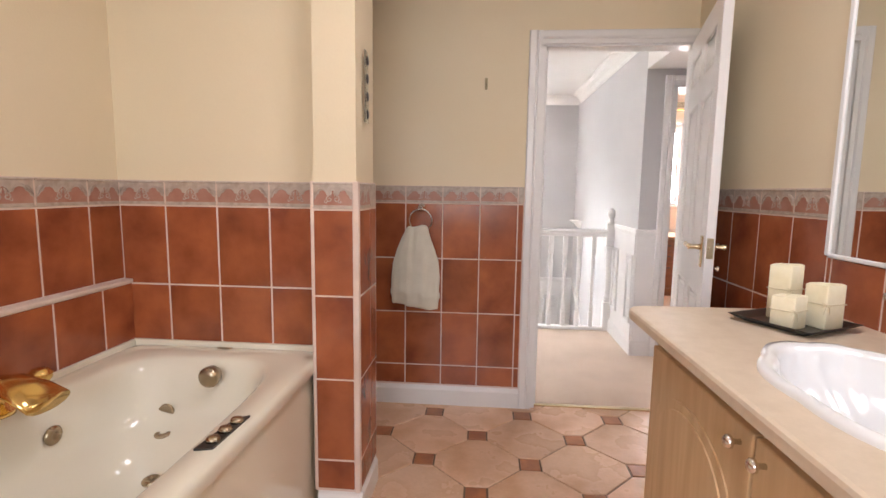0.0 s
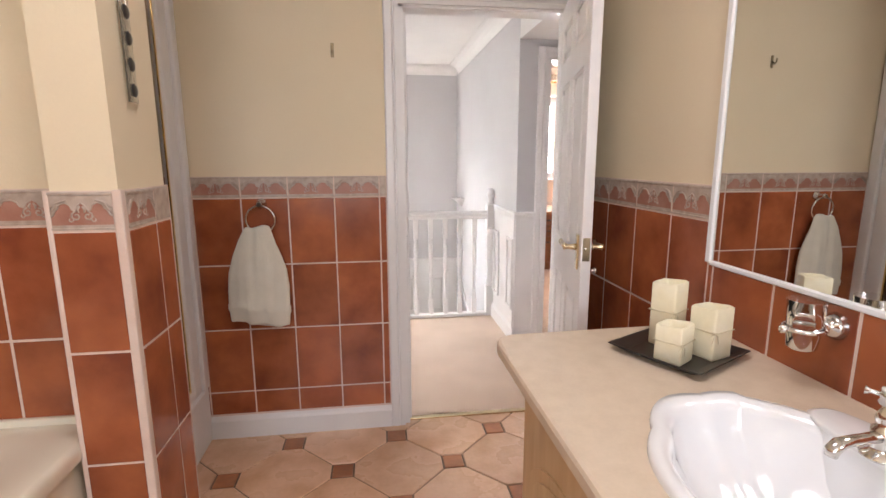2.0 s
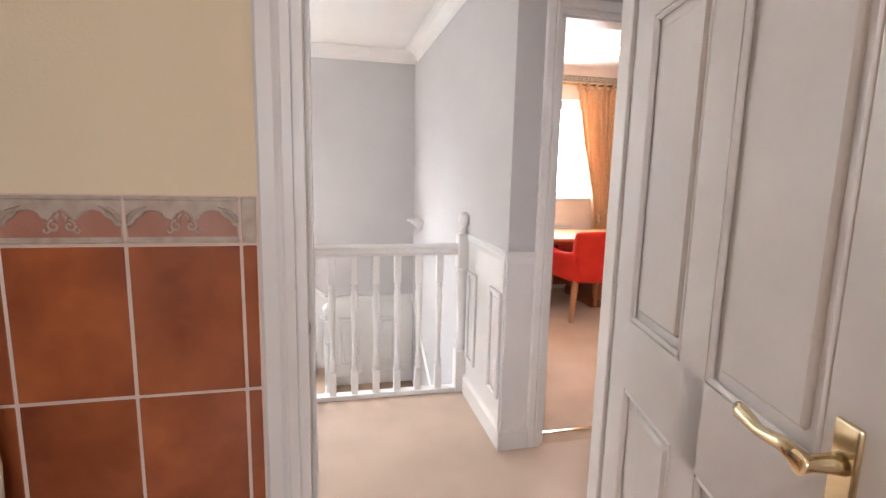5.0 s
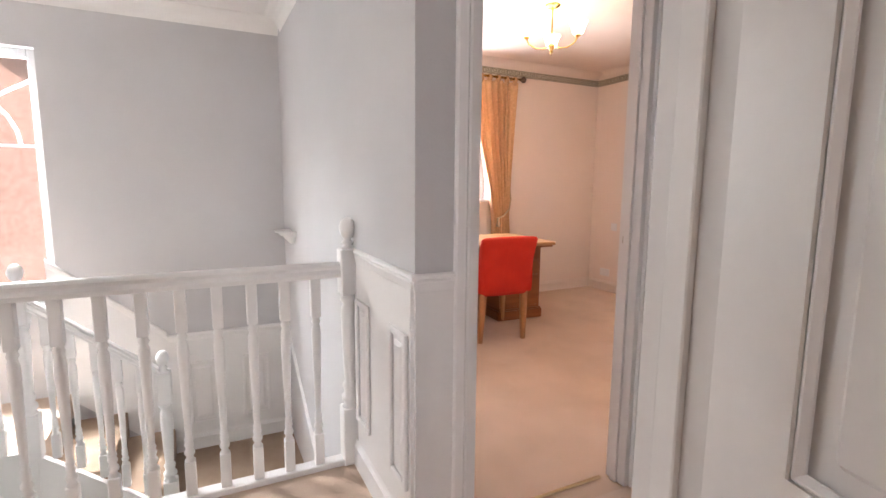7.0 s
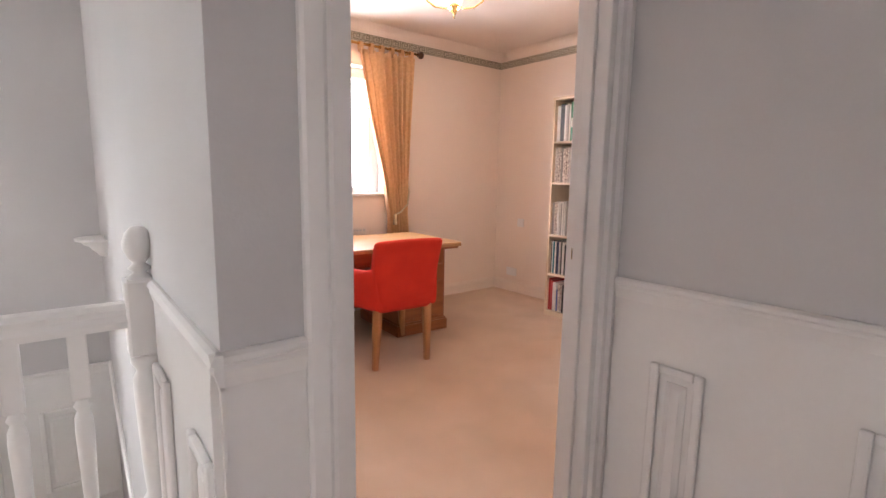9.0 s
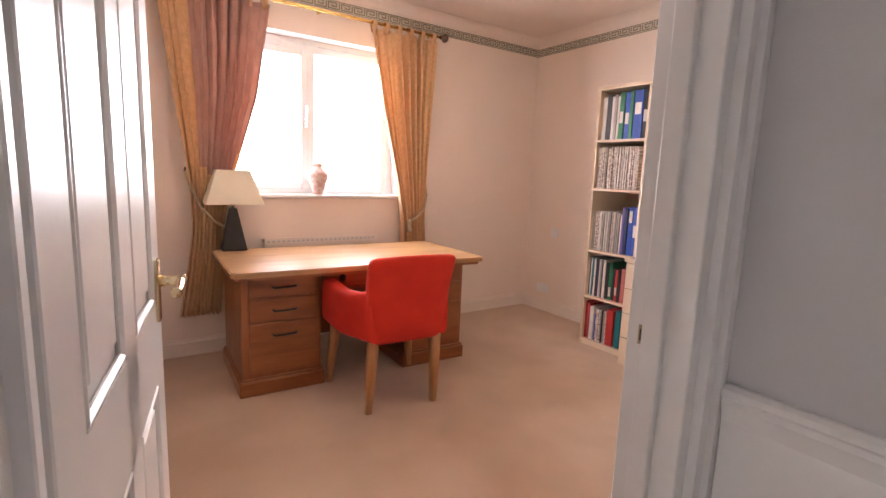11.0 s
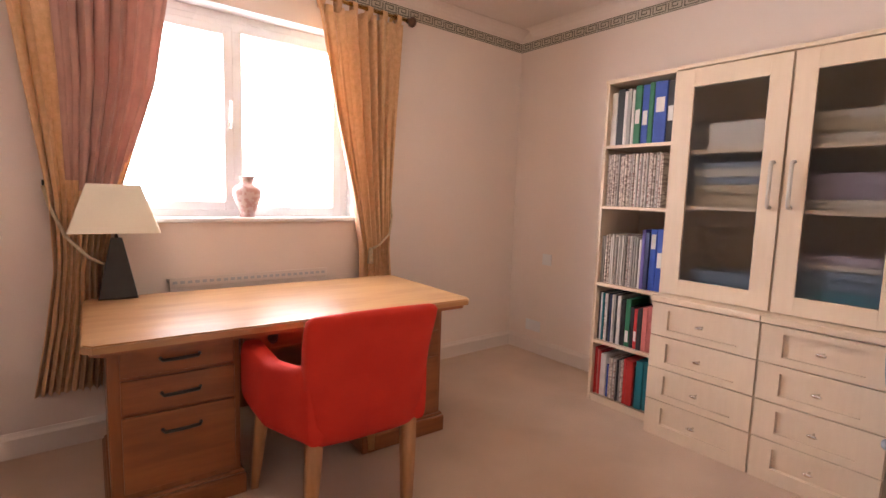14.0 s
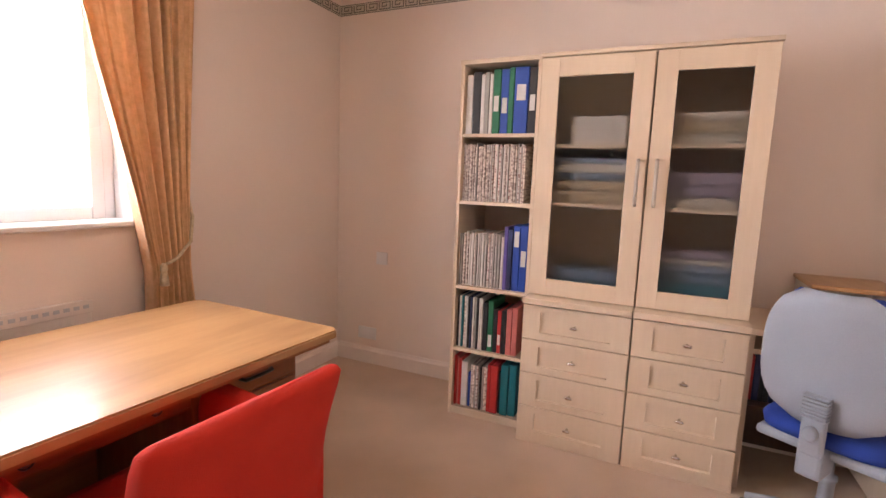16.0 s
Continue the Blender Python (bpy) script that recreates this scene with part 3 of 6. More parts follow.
# ---- doors ----
def panel_door(name, w, at, rz, label):
    d = tagged(new(name), label, "door", kind="structure")
    d.matrix_world = pose(*at, 0, 0, rz)
    h, t = 1.975, 0.0175
    st, mu = 0.095, 0.085
    rails = [(0.0, 0.20), (0.815, 0.975), (1.628, 1.732), (h - 0.10, h)]
    bm = bm_new()
    box(bm, 0, st, -t, t, 0, h, r=0.002)
    box(bm, w - st, w, -t, t, 0, h, r=0.002)
    box(bm, w / 2 - mu / 2, w / 2 + mu / 2, -t, t, 0.1, h - 0.05)
    for a, b in rails:
        box(bm, st - 0.002, w - st + 0.002, -t, t, a, b)
    part("door_leaf", bm, M_white, d, "white painted stiles and rails")
    me = {}
    for (a, b), (c, e) in zip(rails, rails[1:]):
        for x0, x1 in ((st, w / 2 - mu / 2), (w / 2 + mu / 2, w - st)):
            bm = bm_new()
            box(bm, x0 - 0.003, x1 + 0.003, -0.007, 0.007, b - 0.003, c + 0.003)
            box(bm, x0 + 0.030, x1 - 0.030, -0.0145, 0.0145, b + 0.030, c - 0.030, r=0.007)
            for s in (-1, 1):
                for q in ((x0, x0 + 0.012, b, c), (x1 - 0.012, x1, b, c), (x0, x1, b, b + 0.012), (x0, x1, c - 0.012, c)):
                    y0, y1 = sorted((s * 0.006, s * 0.019))
                    box(bm, q[0], q[1], y0, y1, q[2], q[3], r=0.005)
            part("door_panel", bm, M_white, d, "raised white door panel")
    for s in (-1, 1):
        bm = bm_new()
        y0, y1 = sorted((s * t, s * (t + 0.007)))
        box(bm, w - 0.074, w - 0.040, y0, y1, 0.930, 1.055, r=0.004, seg=2)
        plate = part("handle_plate", bm, M_brass, d, "polished brass backplate")
        bm = bm_new()
        yy = s * (t + 0.045)
        lathe(bm, [(0.013, s * (t + 0.005)), (0.010, s * (t + 0.02)), (0.009, s * (t + 0.045)), (0.013, s * (t + 0.052))], 12, (w - 0.057, 0, 1.01), 'y')
        tube(bm, [(w - 0.052, yy, 1.01), (w - 0.09, yy, 1.012), (w - 0.13, yy, 1.005), (w - 0.165, yy, 1.01), (w - 0.175, yy, 1.016)], [0.010, 0.009, 0.0075, 0.010, 0.006], 10)
        part("lever", bm, M_brass, plate, "curved brass lever")
    if name == "door_bathroom":
        part("thumb_turn", lathe(bm_new(), [(0.017, t), (0.017, t + 0.004), (0.007, t + 0.007), (0.006, t + 0.020), (0.011, t + 0.024), (0.011, t + 0.032), (0.003, t + 0.035)], 14, (w - 0.055, 0, 0.925), 'y'), M_chrome, d, "small chrome thumb turn")
    bm = bm_new()
    box(bm, w - 0.001, w + 0.0025, -0.012, 0.012, 0.97, 1.05)
    lathe(bm, [(0.006, 0.0), (0.006, 0.012)], 8, (w, 0, 1.01), 'x')
    part("latch", bm, M_chrome, d, "steel latch plate")
    return d


panel_door("door_bathroom", 0.757, (1.700, 4.262, 0.012), -103.8, "white six panelled bathroom door standing open")
panel_door("door_study", 0.69, (2.004, 5.412, 0.012), 80.0, "white six panelled study door standing open")

# ---- landing panelling ----
DADO = [(0, 0), (0, 0.055), (0.008, 0.055), (0.015, 0.050), (0.018, 0.042), (0.012, 0.036), (0.014, 0.028), (0.011, 0.018), (0.008, 0.006), (0.0065, 0)]


def dado_run(name, p0, p1, out, z, base):
    """White boarding below a dado rail along the wall from p0 to p1."""
    bm = bm_new()
    x0, x1 = sorted((p0[0], p1[0]))
    y0, y1 = sorted((p0[1], p1[1]))
    t = 0.006
    if out[0]:
        box(bm, x0 - (t if out[0] < 0 else 0), x0 + (t if out[0] > 0 else 0), y0, y1, base, z - 0.05)
    else:
        box(bm, x0, x1, y0 - (t if out[1] < 0 else 0), y0 + (t if out[1] > 0 else 0), base, z - 0.05)
    board = structure(name, bm, M_white, "white painted wall boarding below the dado rail", "wall panelling")
    part("dado_rail", mould(bm_new(), DADO, (*p0, z - 0.055), (*p1, z - 0.055), (*out, 0)), M_white, board, "white moulded dado rail")
    return board


def frame_mould(board, p, along, out, w, z0, z1):
    """A raised rectangular panel moulding."""
    bm = bm_new()
    p, a, o = Vector(p), Vector(along), Vector(out)
    def bar(c0, c1, q0, q1):
        xs = [p + a * c0 + o * 0.0, p + a * c1 + o * 0.016]
        box(bm, min(xs[0].x, xs[1].x), max(xs[0].x, xs[1].x), min(xs[0].y, xs[1].y), max(xs[0].y, xs[1].y), q0, q1, r=0.006, seg=2)
    s = 0.024
    bar(-w / 2, -w / 2 + s, z0, z1)
    bar(w / 2 - s, w / 2, z0, z1)
    bar(-w / 2 + s, w / 2 - s, z0, z0 + s)
    bar(-w / 2 + s, w / 2 - s, z1 - s, z1)
    # the raised field inside, chamfered all round
    g, q = s + 0.018, s + 0.032
    rings = []
    for i, d in ((g, 0.0), (g, 0.003), (q, 0.010)):
        rings.append([p + a * (-w / 2 + i) + o * d + Vector((0, 0, z0 + i)), p + a * (w / 2 - i) + o * d + Vector((0, 0, z0 + i)),
                      p + a * (w / 2 - i) + o * d + Vector((0, 0, z1 - i)), p + a * (-w / 2 + i) + o * d + Vector((0, 0, z1 - i))])
    vs = [[bm.verts.new(c) for c in r] for r in rings]
    for r, t in zip(vs, vs[1:]):
        for k in range(4):
            bm.faces.new((r[k], r[(k + 1) % 4], t[(k + 1) % 4], t[k]))
    bm.faces.new(vs[-1])
    bm.faces.new(vs[0][::-1])
    part("panel_moulding", bm, M_white, board, "raised white panel moulding")


b1 = dado_run("panelling", (1.787, 5.90), (1.787, 5.272), (-1, 0), 0.965, 0.0)
for yc in (5.405, 5.80):
    frame_mould(b1, (1.781, yc, 0), (0, 1, 0), (-1, 0, 0), 0.16, 0.235, 0.765)
b2 = dado_run("panelling", (1.769, 5.29), (1.917, 5.29), (0, -1), 0.965, 0.0)
b3 = dado_run("panelling", (2.80, 5.27), (2.80, 4.38), (-1, 0), 0.965, 0.0)
for k in range(2):
    frame_mould(b3, (2.794, 5.085 - 0.42 * k, 0), (0, 1, 0), (-1, 0, 0), 0.135, 0.2, 0.765)
b4 = dado_run("panelling", (0.95, 7.86), (1.787, 7.86), (0, -1), 0.14, -0.76)
frame_mould(b4, (1.17, 7.854, 0), (1, 0, 0), (0, -1, 0), 0.2, -0.56, -0.08)
frame_mould(b4, (1.54, 7.854, 0), (1, 0, 0), (0, -1, 0), 0.2, -0.56, -0.08)
# sloping panelling up the flight along the far wall
bm = bm_new()
for poly in ([(0.95, -0.76), (0.95, 0.11), (0.30, 0.68), (0.30, -0.17)],):
    a = [bm.verts.new((x, 7.86, z)) for x, z in poly]
    b = [bm.verts.new((x, 7.854, z)) for x, z in poly]
    for k in range(4):
        bm.faces.new((a[k], a[(k + 1) % 4], b[(k + 1) % 4], b[k]))
    bm.faces.new(a)
    bm.faces.new(b[::-1])
b5 = structure("panelling", bm, M_white, "white boarding rising beside the stairs", "wall panelling")
part("dado_rail", mould(bm_new(), DADO, (0.95, 7.86, 0.11), (0.30, 7.86, 0.68), (0, -1, 0)), M_white, b5, "white moulded dado rail")
# sloping rail beside the lower flight
structure("stair_wall_rail", mould(bm_new(), DADO, (1.787, 7.85, 0.085), (1.787, 6.05, -0.92), (-1, 0, 0)), M_white, "white sloping dado rail beside the lower flight", "dado rail")


# ---- stairs ----
def stairs(name, steps, label):
    st = tagged(new(name), label, "stairs", kind="structure")
    for x0, x1, y0, y1, z in steps:
        part("step", box(bm_new(), x0, x1, y0, y1, z - 0.19, z, r=0.012, seg=2), M_brown, st, "brown carpeted step")
    return st


stairs("staircase", [(0.38 + 0.285 * k, 0.38 + 0.285 * k + 0.30, 7.09, 7.86, -0.19 * (k + 2)) for k in range(2)], "short carpeted flight down to the half landing")
slab("half_landing", M_brown, [(0.95, 1.787, 7.05, 7.86, -0.90, -0.76)], "brown carpeted half landing", "floor")
stairs("staircase", [(0.95, 1.787, 7.05 - 0.25 * (k + 1), 7.07 - 0.25 * k, -0.76 - 0.19 * (k + 1)) for k in range(9)], "carpeted flight down to the hall")
bm = bm_new()
for poly in ([(0.33, -0.16), (0.33, -0.48), (0.98, -1.02), (0.98, -0.70)],):
    a = [bm.verts.new((x, 7.04, z)) for x, z in poly]
    b = [bm.verts.new((x, 7.08, z)) for x, z in poly]
    for k in range(4):
        bm.faces.new((a[k], a[(k + 1) % 4], b[(k + 1) % 4], b[k]))
    bm.faces.new(a)
    bm.faces.new(b[::-1])
structure("stair_string", bm, M_white, "white painted stair string", "stair string")
slab("landing_fascia", M_white, [(-2.0, 0.38, 7.035, 7.05, -0.45, -0.17), (-1.2, 1.787, 5.99, 6.005, -0.26, 0.0), (-1.2, -1.185, 6.0, 7.04, -0.26, 0.02)], "white painted fascia round the stairwell", "fascia")


# ---- balustrades ----
def baluster_mesh(h, name="baluster"):
    bm = bm_new()
    s = 0.0195
    box(bm, -s, s, -s, s, 0, 0.17 * h, r=0.003)
    box(bm, -s, s, -s, s, 0.80 * h, h, r=0.003)
    prof = [(0.019, 0.17), (0.012, 0.19), (0.019, 0.205), (0.019, 0.215), (0.012, 0.23), (0.017, 0.25), (0.012, 0.262), (0.016, 0.275), (0.011, 0.29), (0.0125, 0.32), (0.018, 0.60), (0.020, 0.70),
            (0.0185, 0.74), (0.012, 0.76), (0.019, 0.775), (0.013, 0.79), (0.019, 0.80)]
    lathe(bm, [(r, z * h) for r, z in prof], 10)
    return mesh_of(name, bm, M_white)


def newel_mesh(h, s=0.038):
    bm = bm_new()
    box(bm, -s, s, -s, s, 0, 0.24 * h, r=0.004)
    box(bm, -s, s, -s, s, 0.70 * h, 0.88 * h, r=0.006)
    lathe(bm, [(r * s / 0.038, z * h) for r, z in [(0.036, 0.24), (0.024, 0.255), (0.036, 0.27), (0.036, 0.285), (0.024, 0.30), (0.032, 0.33), (0.022, 0.345), (0.026, 0.40), (0.034, 0.60), (0.034, 0.64), (0.024, 0.66), (0.036, 0.68), (0.036, 0.70)]], 14)
    lathe(bm, [(r * s / 0.038, z * h) for r, z in [(0.032, 0.88), (0.015, 0.893), (0.027, 0.903), (0.014, 0.914), (0.024, 0.926), (0.034, 0.948), (0.035, 0.962), (0.028, 0.984), (0.014, 0.997), (0.003, 1.0)]], 14)
    return mesh_of("newel_post", bm, M_white)


RAIL = [(-0.03, 0), (-0.034, 0.018), (-0.026, 0.034), (-0.030, 0.048), (-0.018, 0.060), (0, 0.064), (0.018, 0.060), (0.030, 0.048), (0.026, 0.034), (0.034, 0.018), (0.03, 0)]
bal = thing("banister", (0, 5.965, 0), "white painted landing banister with turned balusters at the stairwell edge", "banister")
part("handrail", mould(bm_new(), RAIL, (-1.9, 0, 0.845), (1.735, 0, 0.845), (0, 1, 0)), M_white, bal, "white moulded handrail")
part("base_rail", box(bm_new(), -1.9, 1.735, -0.03, 0.03, 0.0, 0.028, r=0.004), M_white, bal, "white base rail")
bmesh_bal = baluster_mesh(0.817)
x = 1.624
while x > -1.8:
    piece("baluster", bmesh_bal, bal, Matrix.Translation((x, 0, 0.028)))
    x -= 0.1235
nm = newel_mesh(1.095)
piece("newel_post", nm, bal, Matrix.Translation((1.764, 0, 0)))

ban2 = thing("stair_banister", (0, 7.06, 0), "white painted sloping banister beside the short flight", "banister")
bm = bm_new()
mould(bm, RAIL, (0.38, 0, 0.60), (0.955, 0, 0.12), (0, 1, 0))
part("handrail", bm, M_white, ban2, "white sloping handrail")
mould_bm = mould(bm_new(), RAIL, (-1.9, 0, 0.60), (0.35, 0, 0.60), (0, 1, 0))
part("handrail", mould_bm, M_white, ban2, "white moulded handrail")
bm2m = baluster_mesh(0.78)
for k in range(5):
    u = 0.46 + 0.10 * k
    piece("baluster", bm2m, ban2, Matrix.Translation((u, 0, 0.60 - (u - 0.38) * 0.835 - 0.77)))
for k in range(13):
    piece("baluster", bm2m, ban2, Matrix.Translation((0.24 - 0.14 * k, 0, -0.175)))
nm2 = newel_mesh(1.04)
piece("newel_post", nm2, ban2, Matrix.Translation((0.975, 0, -0.76)))
piece("newel_post", nm2, ban2, Matrix.Translation((0.365, 0, -0.22)))
ban3 = thing("side_banister", (-1.19, 6.5, 0), "white painted banister across the far side of the stairwell", "banister")
part("handrail", mould(bm_new(), RAIL, (0, -0.5, 0.80), (0, 0.52, 0.80), (1, 0, 0)), M_white, ban3)
for k in range(7):
    piece("baluster", bm2m, ban3, Matrix.Translation((0, -0.42 + 0.14 * k, 0.025)))

# half bowl wall light, stepped like a moulding
bm = bm_new()
PROF = [(0.012, -0.085), (0.030, -0.080), (0.042, -0.062), (0.062, -0.045), (0.070, -0.030), (0.092, -0.022), (0.100, -0.008), (0.124, -0.002), (0.128, 0.010), (0.118, 0.010), (0.094, 0.0), (0.060, -0.028), (0.012, -0.060)]
rows = [[bm.verts.new((-r * math.sin(math.pi * k / 16), r * 0.95 * math.cos(math.pi * k / 16), z)) for k in range(17)] for r, z in PROF]
for p, q in zip(rows, rows[1:]):
    for k in range(16):
        bm.faces.new((p[k], p[k + 1], q[k + 1], q[k])).smooth = True
solid("wall_uplighter", (1.787, 7.45, 0.895), bm, M_white, "white plaster half bowl wall light above the stairs", "wall light")


# ---- windows ----
def window(name, x0, x1, z0, z1, y, mull, label, openers=(), depth=0.06):
    w = tagged(new(name), label, "window", kind="structure")
    s = 0.055
    bm = bm_new()
    for a in ((x0, x0 + s, z0, z1), (x1 - s, x1, z0, z1), (x0 + s, x1 - s, z0, z0 + s), (x0 + s, x1 - s, z1 - s, z1)):
        box(bm, a[0], a[1], y, y + depth, a[2], a[3], r=0.006, seg=2)
    for m in mull:
        box(bm, m - 0.03, m + 0.03, y - 0.001, y + depth - 0.002, z0 + s - 0.004, z1 - s + 0.004, r=0.006, seg=2)
    part("window_frame", bm, M_upvc, w, "white plastic window frame")
    for a0, a1 in openers:
        bm = bm_new()
        q = 0.05
        b0, b1, c0, c1 = a0, a1, z0 + s * .6, z1 - s * .6
        for a in ((b0, b0 + q, c0, c1), (b1 - q, b1, c0, c1), (b0 + q, b1 - q, c0, c0 + q), (b0 + q, b1 - q, c1 - q, c1)):
            box(bm, a[0], a[1], y - 0.012, y + 0.03, a[2], a[3], r=0.006, seg=2)
        part("sash", bm, M_upvc, w, "white plastic opening sash")
        bm = bm_new()
        zc = (z0 + z1) / 2
        box(bm, a1 - 0.032, a1 - 0.014, y - 0.024, y - 0.010, zc - 0.05, zc + 0.01, r=0.004)
        tube(bm, [(a1 - 0.023, y - 0.022, zc - 0.01), (a1 - 0.023, y - 0.045, zc - 0.012), (a1 - 0.023, y - 0.048, zc + 0.10)], 0.007, 8)
        part("handle", bm, M_chrome, w, "white metal window handle")
    edges = [x0 + s * .5] + list(mull) + [x1 - s * .5]
    for e0, e1 in zip(edges, edges[1:]):
        g = part("pane", box(bm_new(), e0, e1, y + 0.028, y + 0.034, z0 + 0.02, z1 - 0.02), M_glass, w, "clear window glass")
        g.visible_shadow = False
    return w


window("window_study", 2.60, 3.945, 1.07, 2.13, 8.56, [3.308], "white plastic study window in two lights with a deep reveal", [(2.63, 3.288)])
slab("window_reveal", M_white, [(2.598, 2.602, 8.441, 8.562, 1.07, 2.17), (3.988, 3.992, 8.441, 8.562, 1.07, 2.17), (2.602, 3.988, 8.441, 8.562, 2.166, 2.172)], "white painted reveal of the study window", "window reveal")
slab("window_sill", M_white, [(2.58, 4.01, 8.405, 8.56, 1.045, 1.07)], "white painted window sill in the study", "window sill", r=0.006)
slab("window_surround", M_upvc, [(3.945, 3.99, 8.563, 8.615, 1.07, 2.17), (2.60, 3.945, 8.563, 8.615, 2.13, 2.17)], "white plastic packing strip round the study window", "window trim")
wl = window("window_landing", -1.0, 0.35, 0.42, 2.04, 7.93, [-0.33], "white stairwell window with an arched glazing bar")
bm = bm_new()
tube(bm, [(-0.33 + 0.55 * math.cos(a), 7.95, 1.45 + 0.42 * math.sin(a)) for a in [math.pi * k / 14 for k in range(15)]], 0.012, 6)
for a in (45, 90, 135):
    tube(bm, [(-0.33 + 0.18 * math.cos(radians(a)), 7.95, 1.45 + 0.14 * math.sin(radians(a))), (-0.33 + 0.9 * math.cos(radians(a)), 7.95, 1.45 + 0.58 * math.sin(radians(a)))], 0.010, 6)
box(bm, -0.98, 0.33, 7.94, 7.96, 1.44, 1.46)
part("glazing_bar", bm, M_upvc, wl, "white fan shaped glazing bars")
slab("window_sill", M_white, [(-1.02, 0.37, 7.80, 7.93, 0.40, 0.42)], "white painted stairwell window sill", "window sill", r=0.006)
window("window_bathroom", -0.4, 0.9, 1.1, 2.1, -0.40, [0.25], "white plastic bathroom window")


# ---- bathroom things ----
def ring_pts(cx, cy, hx, hy, n, z, seg=56):
    out = []
    for k in range(seg):
        a = 2 * math.pi * (k + 0.5) / seg
        c, s = math.cos(a), math.sin(a)
        out.append((cx + hx * math.copysign(abs(c) ** (2 / n), c), cy + hy * math.copysign(abs(s) ** (2 / n), s), z))
    return out


def loft(bm, rings, close_last=True, close_first=False):
    vs = [[bm.verts.new(p) for p in r] for r in rings]
    n = len(vs[0])
    for a, b in zip(vs, vs[1:]):
        for k in range(n):
            f = bm.faces.new((a[k], a[(k + 1) % n], b[(k + 1) % n], b[k]))
            f.smooth = True
    if close_last:
        bm.faces.new(vs[-1]).smooth = True
    if close_first:
        bm.faces.new(vs[0][::-1])
    return bm


tub = thing("bathtub", (-0.345, 2.497, 0), "cream acrylic whirlpool bath built in against red tiled walls", "bathtub")
bm = bm_new()
loft(bm, [ring_pts(0, 0, 0.385, 0.853, 24, 0.565, 96), ring_pts(0, 0, 0.388, 0.856, 24, 0.590, 96), ring_pts(0, 0, 0.384, 0.852, 20, 0.607, 96), ring_pts(0, 0, 0.372, 0.84, 14, 0.612, 96),
          ring_pts(-0.01, 0.0, 0.315, 0.745, 5, 0.610, 96), ring_pts(-0.01, 0.0, 0.300, 0.728, 4.5, 0.598, 96), ring_pts(-0.01, 0.0, 0.290, 0.712, 4.2, 0.56, 96),
          ring_pts(-0.01, 0.0, 0.275, 0.66, 4.2, 0.44, 96), ring_pts(-0.01, 0.0, 0.262, 0.62, 4, 0.385, 96), ring_pts(-0.01, -0.01, 0.225, 0.56, 3.6, 0.36, 96), ring_pts(-0.01, -0.02, 0.205, 0.53, 3.4, 0.30, 96),
          ring_pts(-0.01, -0.03, 0.19, 0.48, 3.2, 0.20, 96), ring_pts(-0.01, -0.03, 0.15, 0.42, 3, 0.165, 96)])
part("basin", bm, M_tub, tub, "glossy cream basin with a wide rolled rim")
part("side_panel", box(bm_new(), 0.352, 0.364, -0.85, 0.852, 0.0, 0.566, r=0.004), M_tub, tub, "flat cream side panel")
part("upstand", box(box(bm_new(), -0.39, 0.388, 0.838, 0.856, 0.604, 0.632, r=0.005, seg=2), -0.389, -0.372, -0.85, 0.838, 0.604, 0.632, r=0.005, seg=2), M_tub, tub, "raised edge against the tiles")
bm = lathe(bm_new(), [(0.034, 0.68), (0.037, 0.655), (0.036, 0.645), (0.030, 0.638), (0.018, 0.634), (0.003, 0.633)], 24, (0.035, 0.0, 0.566), 'y')
part("overflow", bm, M_bronze, tub, "round bronze overflow knob")
part("drain_slot", box(bm_new(), -0.03, 0.03, 0.818, 0.832, 0.613, 0.617, r=0.002), M_bronze, tub, "small metal overflow slot")
for jx, jy, jz, ax in ((-0.13, 0.655, 0.43, 'y'), (-0.11, 0.60, 0.375, 'z'), (-0.275, 0.35, 0.49, 'x'), (-0.275, 0.05, 0.49, 'x'), (-0.275, -0.2, 0.49, 'x'), (-0.05, 0.45, 0.30, 'z')):
    part("jet", lathe(bm_new(), [(0.028, -0.008), (0.030, 0.0), (0.024, 0.006), (0.012, 0.006), (0.010, 0.0)], 14, (jx, jy, jz), ax), M_bronze, tub, "round metal water jet")
ctl = part("control_strip", prism(bm_new(), [(0.315, 0.11), (0.358, 0.12), (0.366, 0.29), (0.335, 0.275)], 0.611, 0.617), M_black, tub, "dark bronze control strip")
for k in range(3):
    part("control_knob", lathe(bm_new(), [(0.017, 0.617), (0.017, 0.623), (0.014, 0.628), (0.004, 0.629)], 12, (0.341 + 0.004 * k, 0.15 + 0.05 * k, 0)), M_bronze, ctl, "oval bronze control knob")

tapb = thing("bath_filler", (-0.66, 2.72, 0.612), "polished gold waterfall bath filler on the rim", "tap")
bm = bm_new()
lathe(bm, [(0.045, 0), (0.045, 0.012), (0.032, 0.02), (0.030, 0.05), (0.034, 0.07)], 18)
part("base", bm, M_gold, tapb)
bm = bm_new()
loft(bm, [[(x, 0.055 * math.cos(a) * w, z + 0.022 * math.sin(a)) for a in [2 * math.pi * k / 16 for k in range(16)]] for x, z, w in ((-0.03, 0.07, 0.7), (0.0, 0.085, 0.9), (0.05, 0.09, 1.0), (0.11, 0.072, 1.15), (0.16, 0.045, 1.25))], True, True)
part("spout", bm, M_gold, tapb, "broad gold spout")
for s in (-1, 1):
    part("handle", lathe(bm_new(), [(0.022, 0), (0.026, 0.02), (0.018, 0.035), (0.030, 0.05), (0.032, 0.065), (0.020, 0.078), (0.004, 0.08)], 14, (0, 0.14 * s, 0)), M_gold, tapb, "gold turn handle")

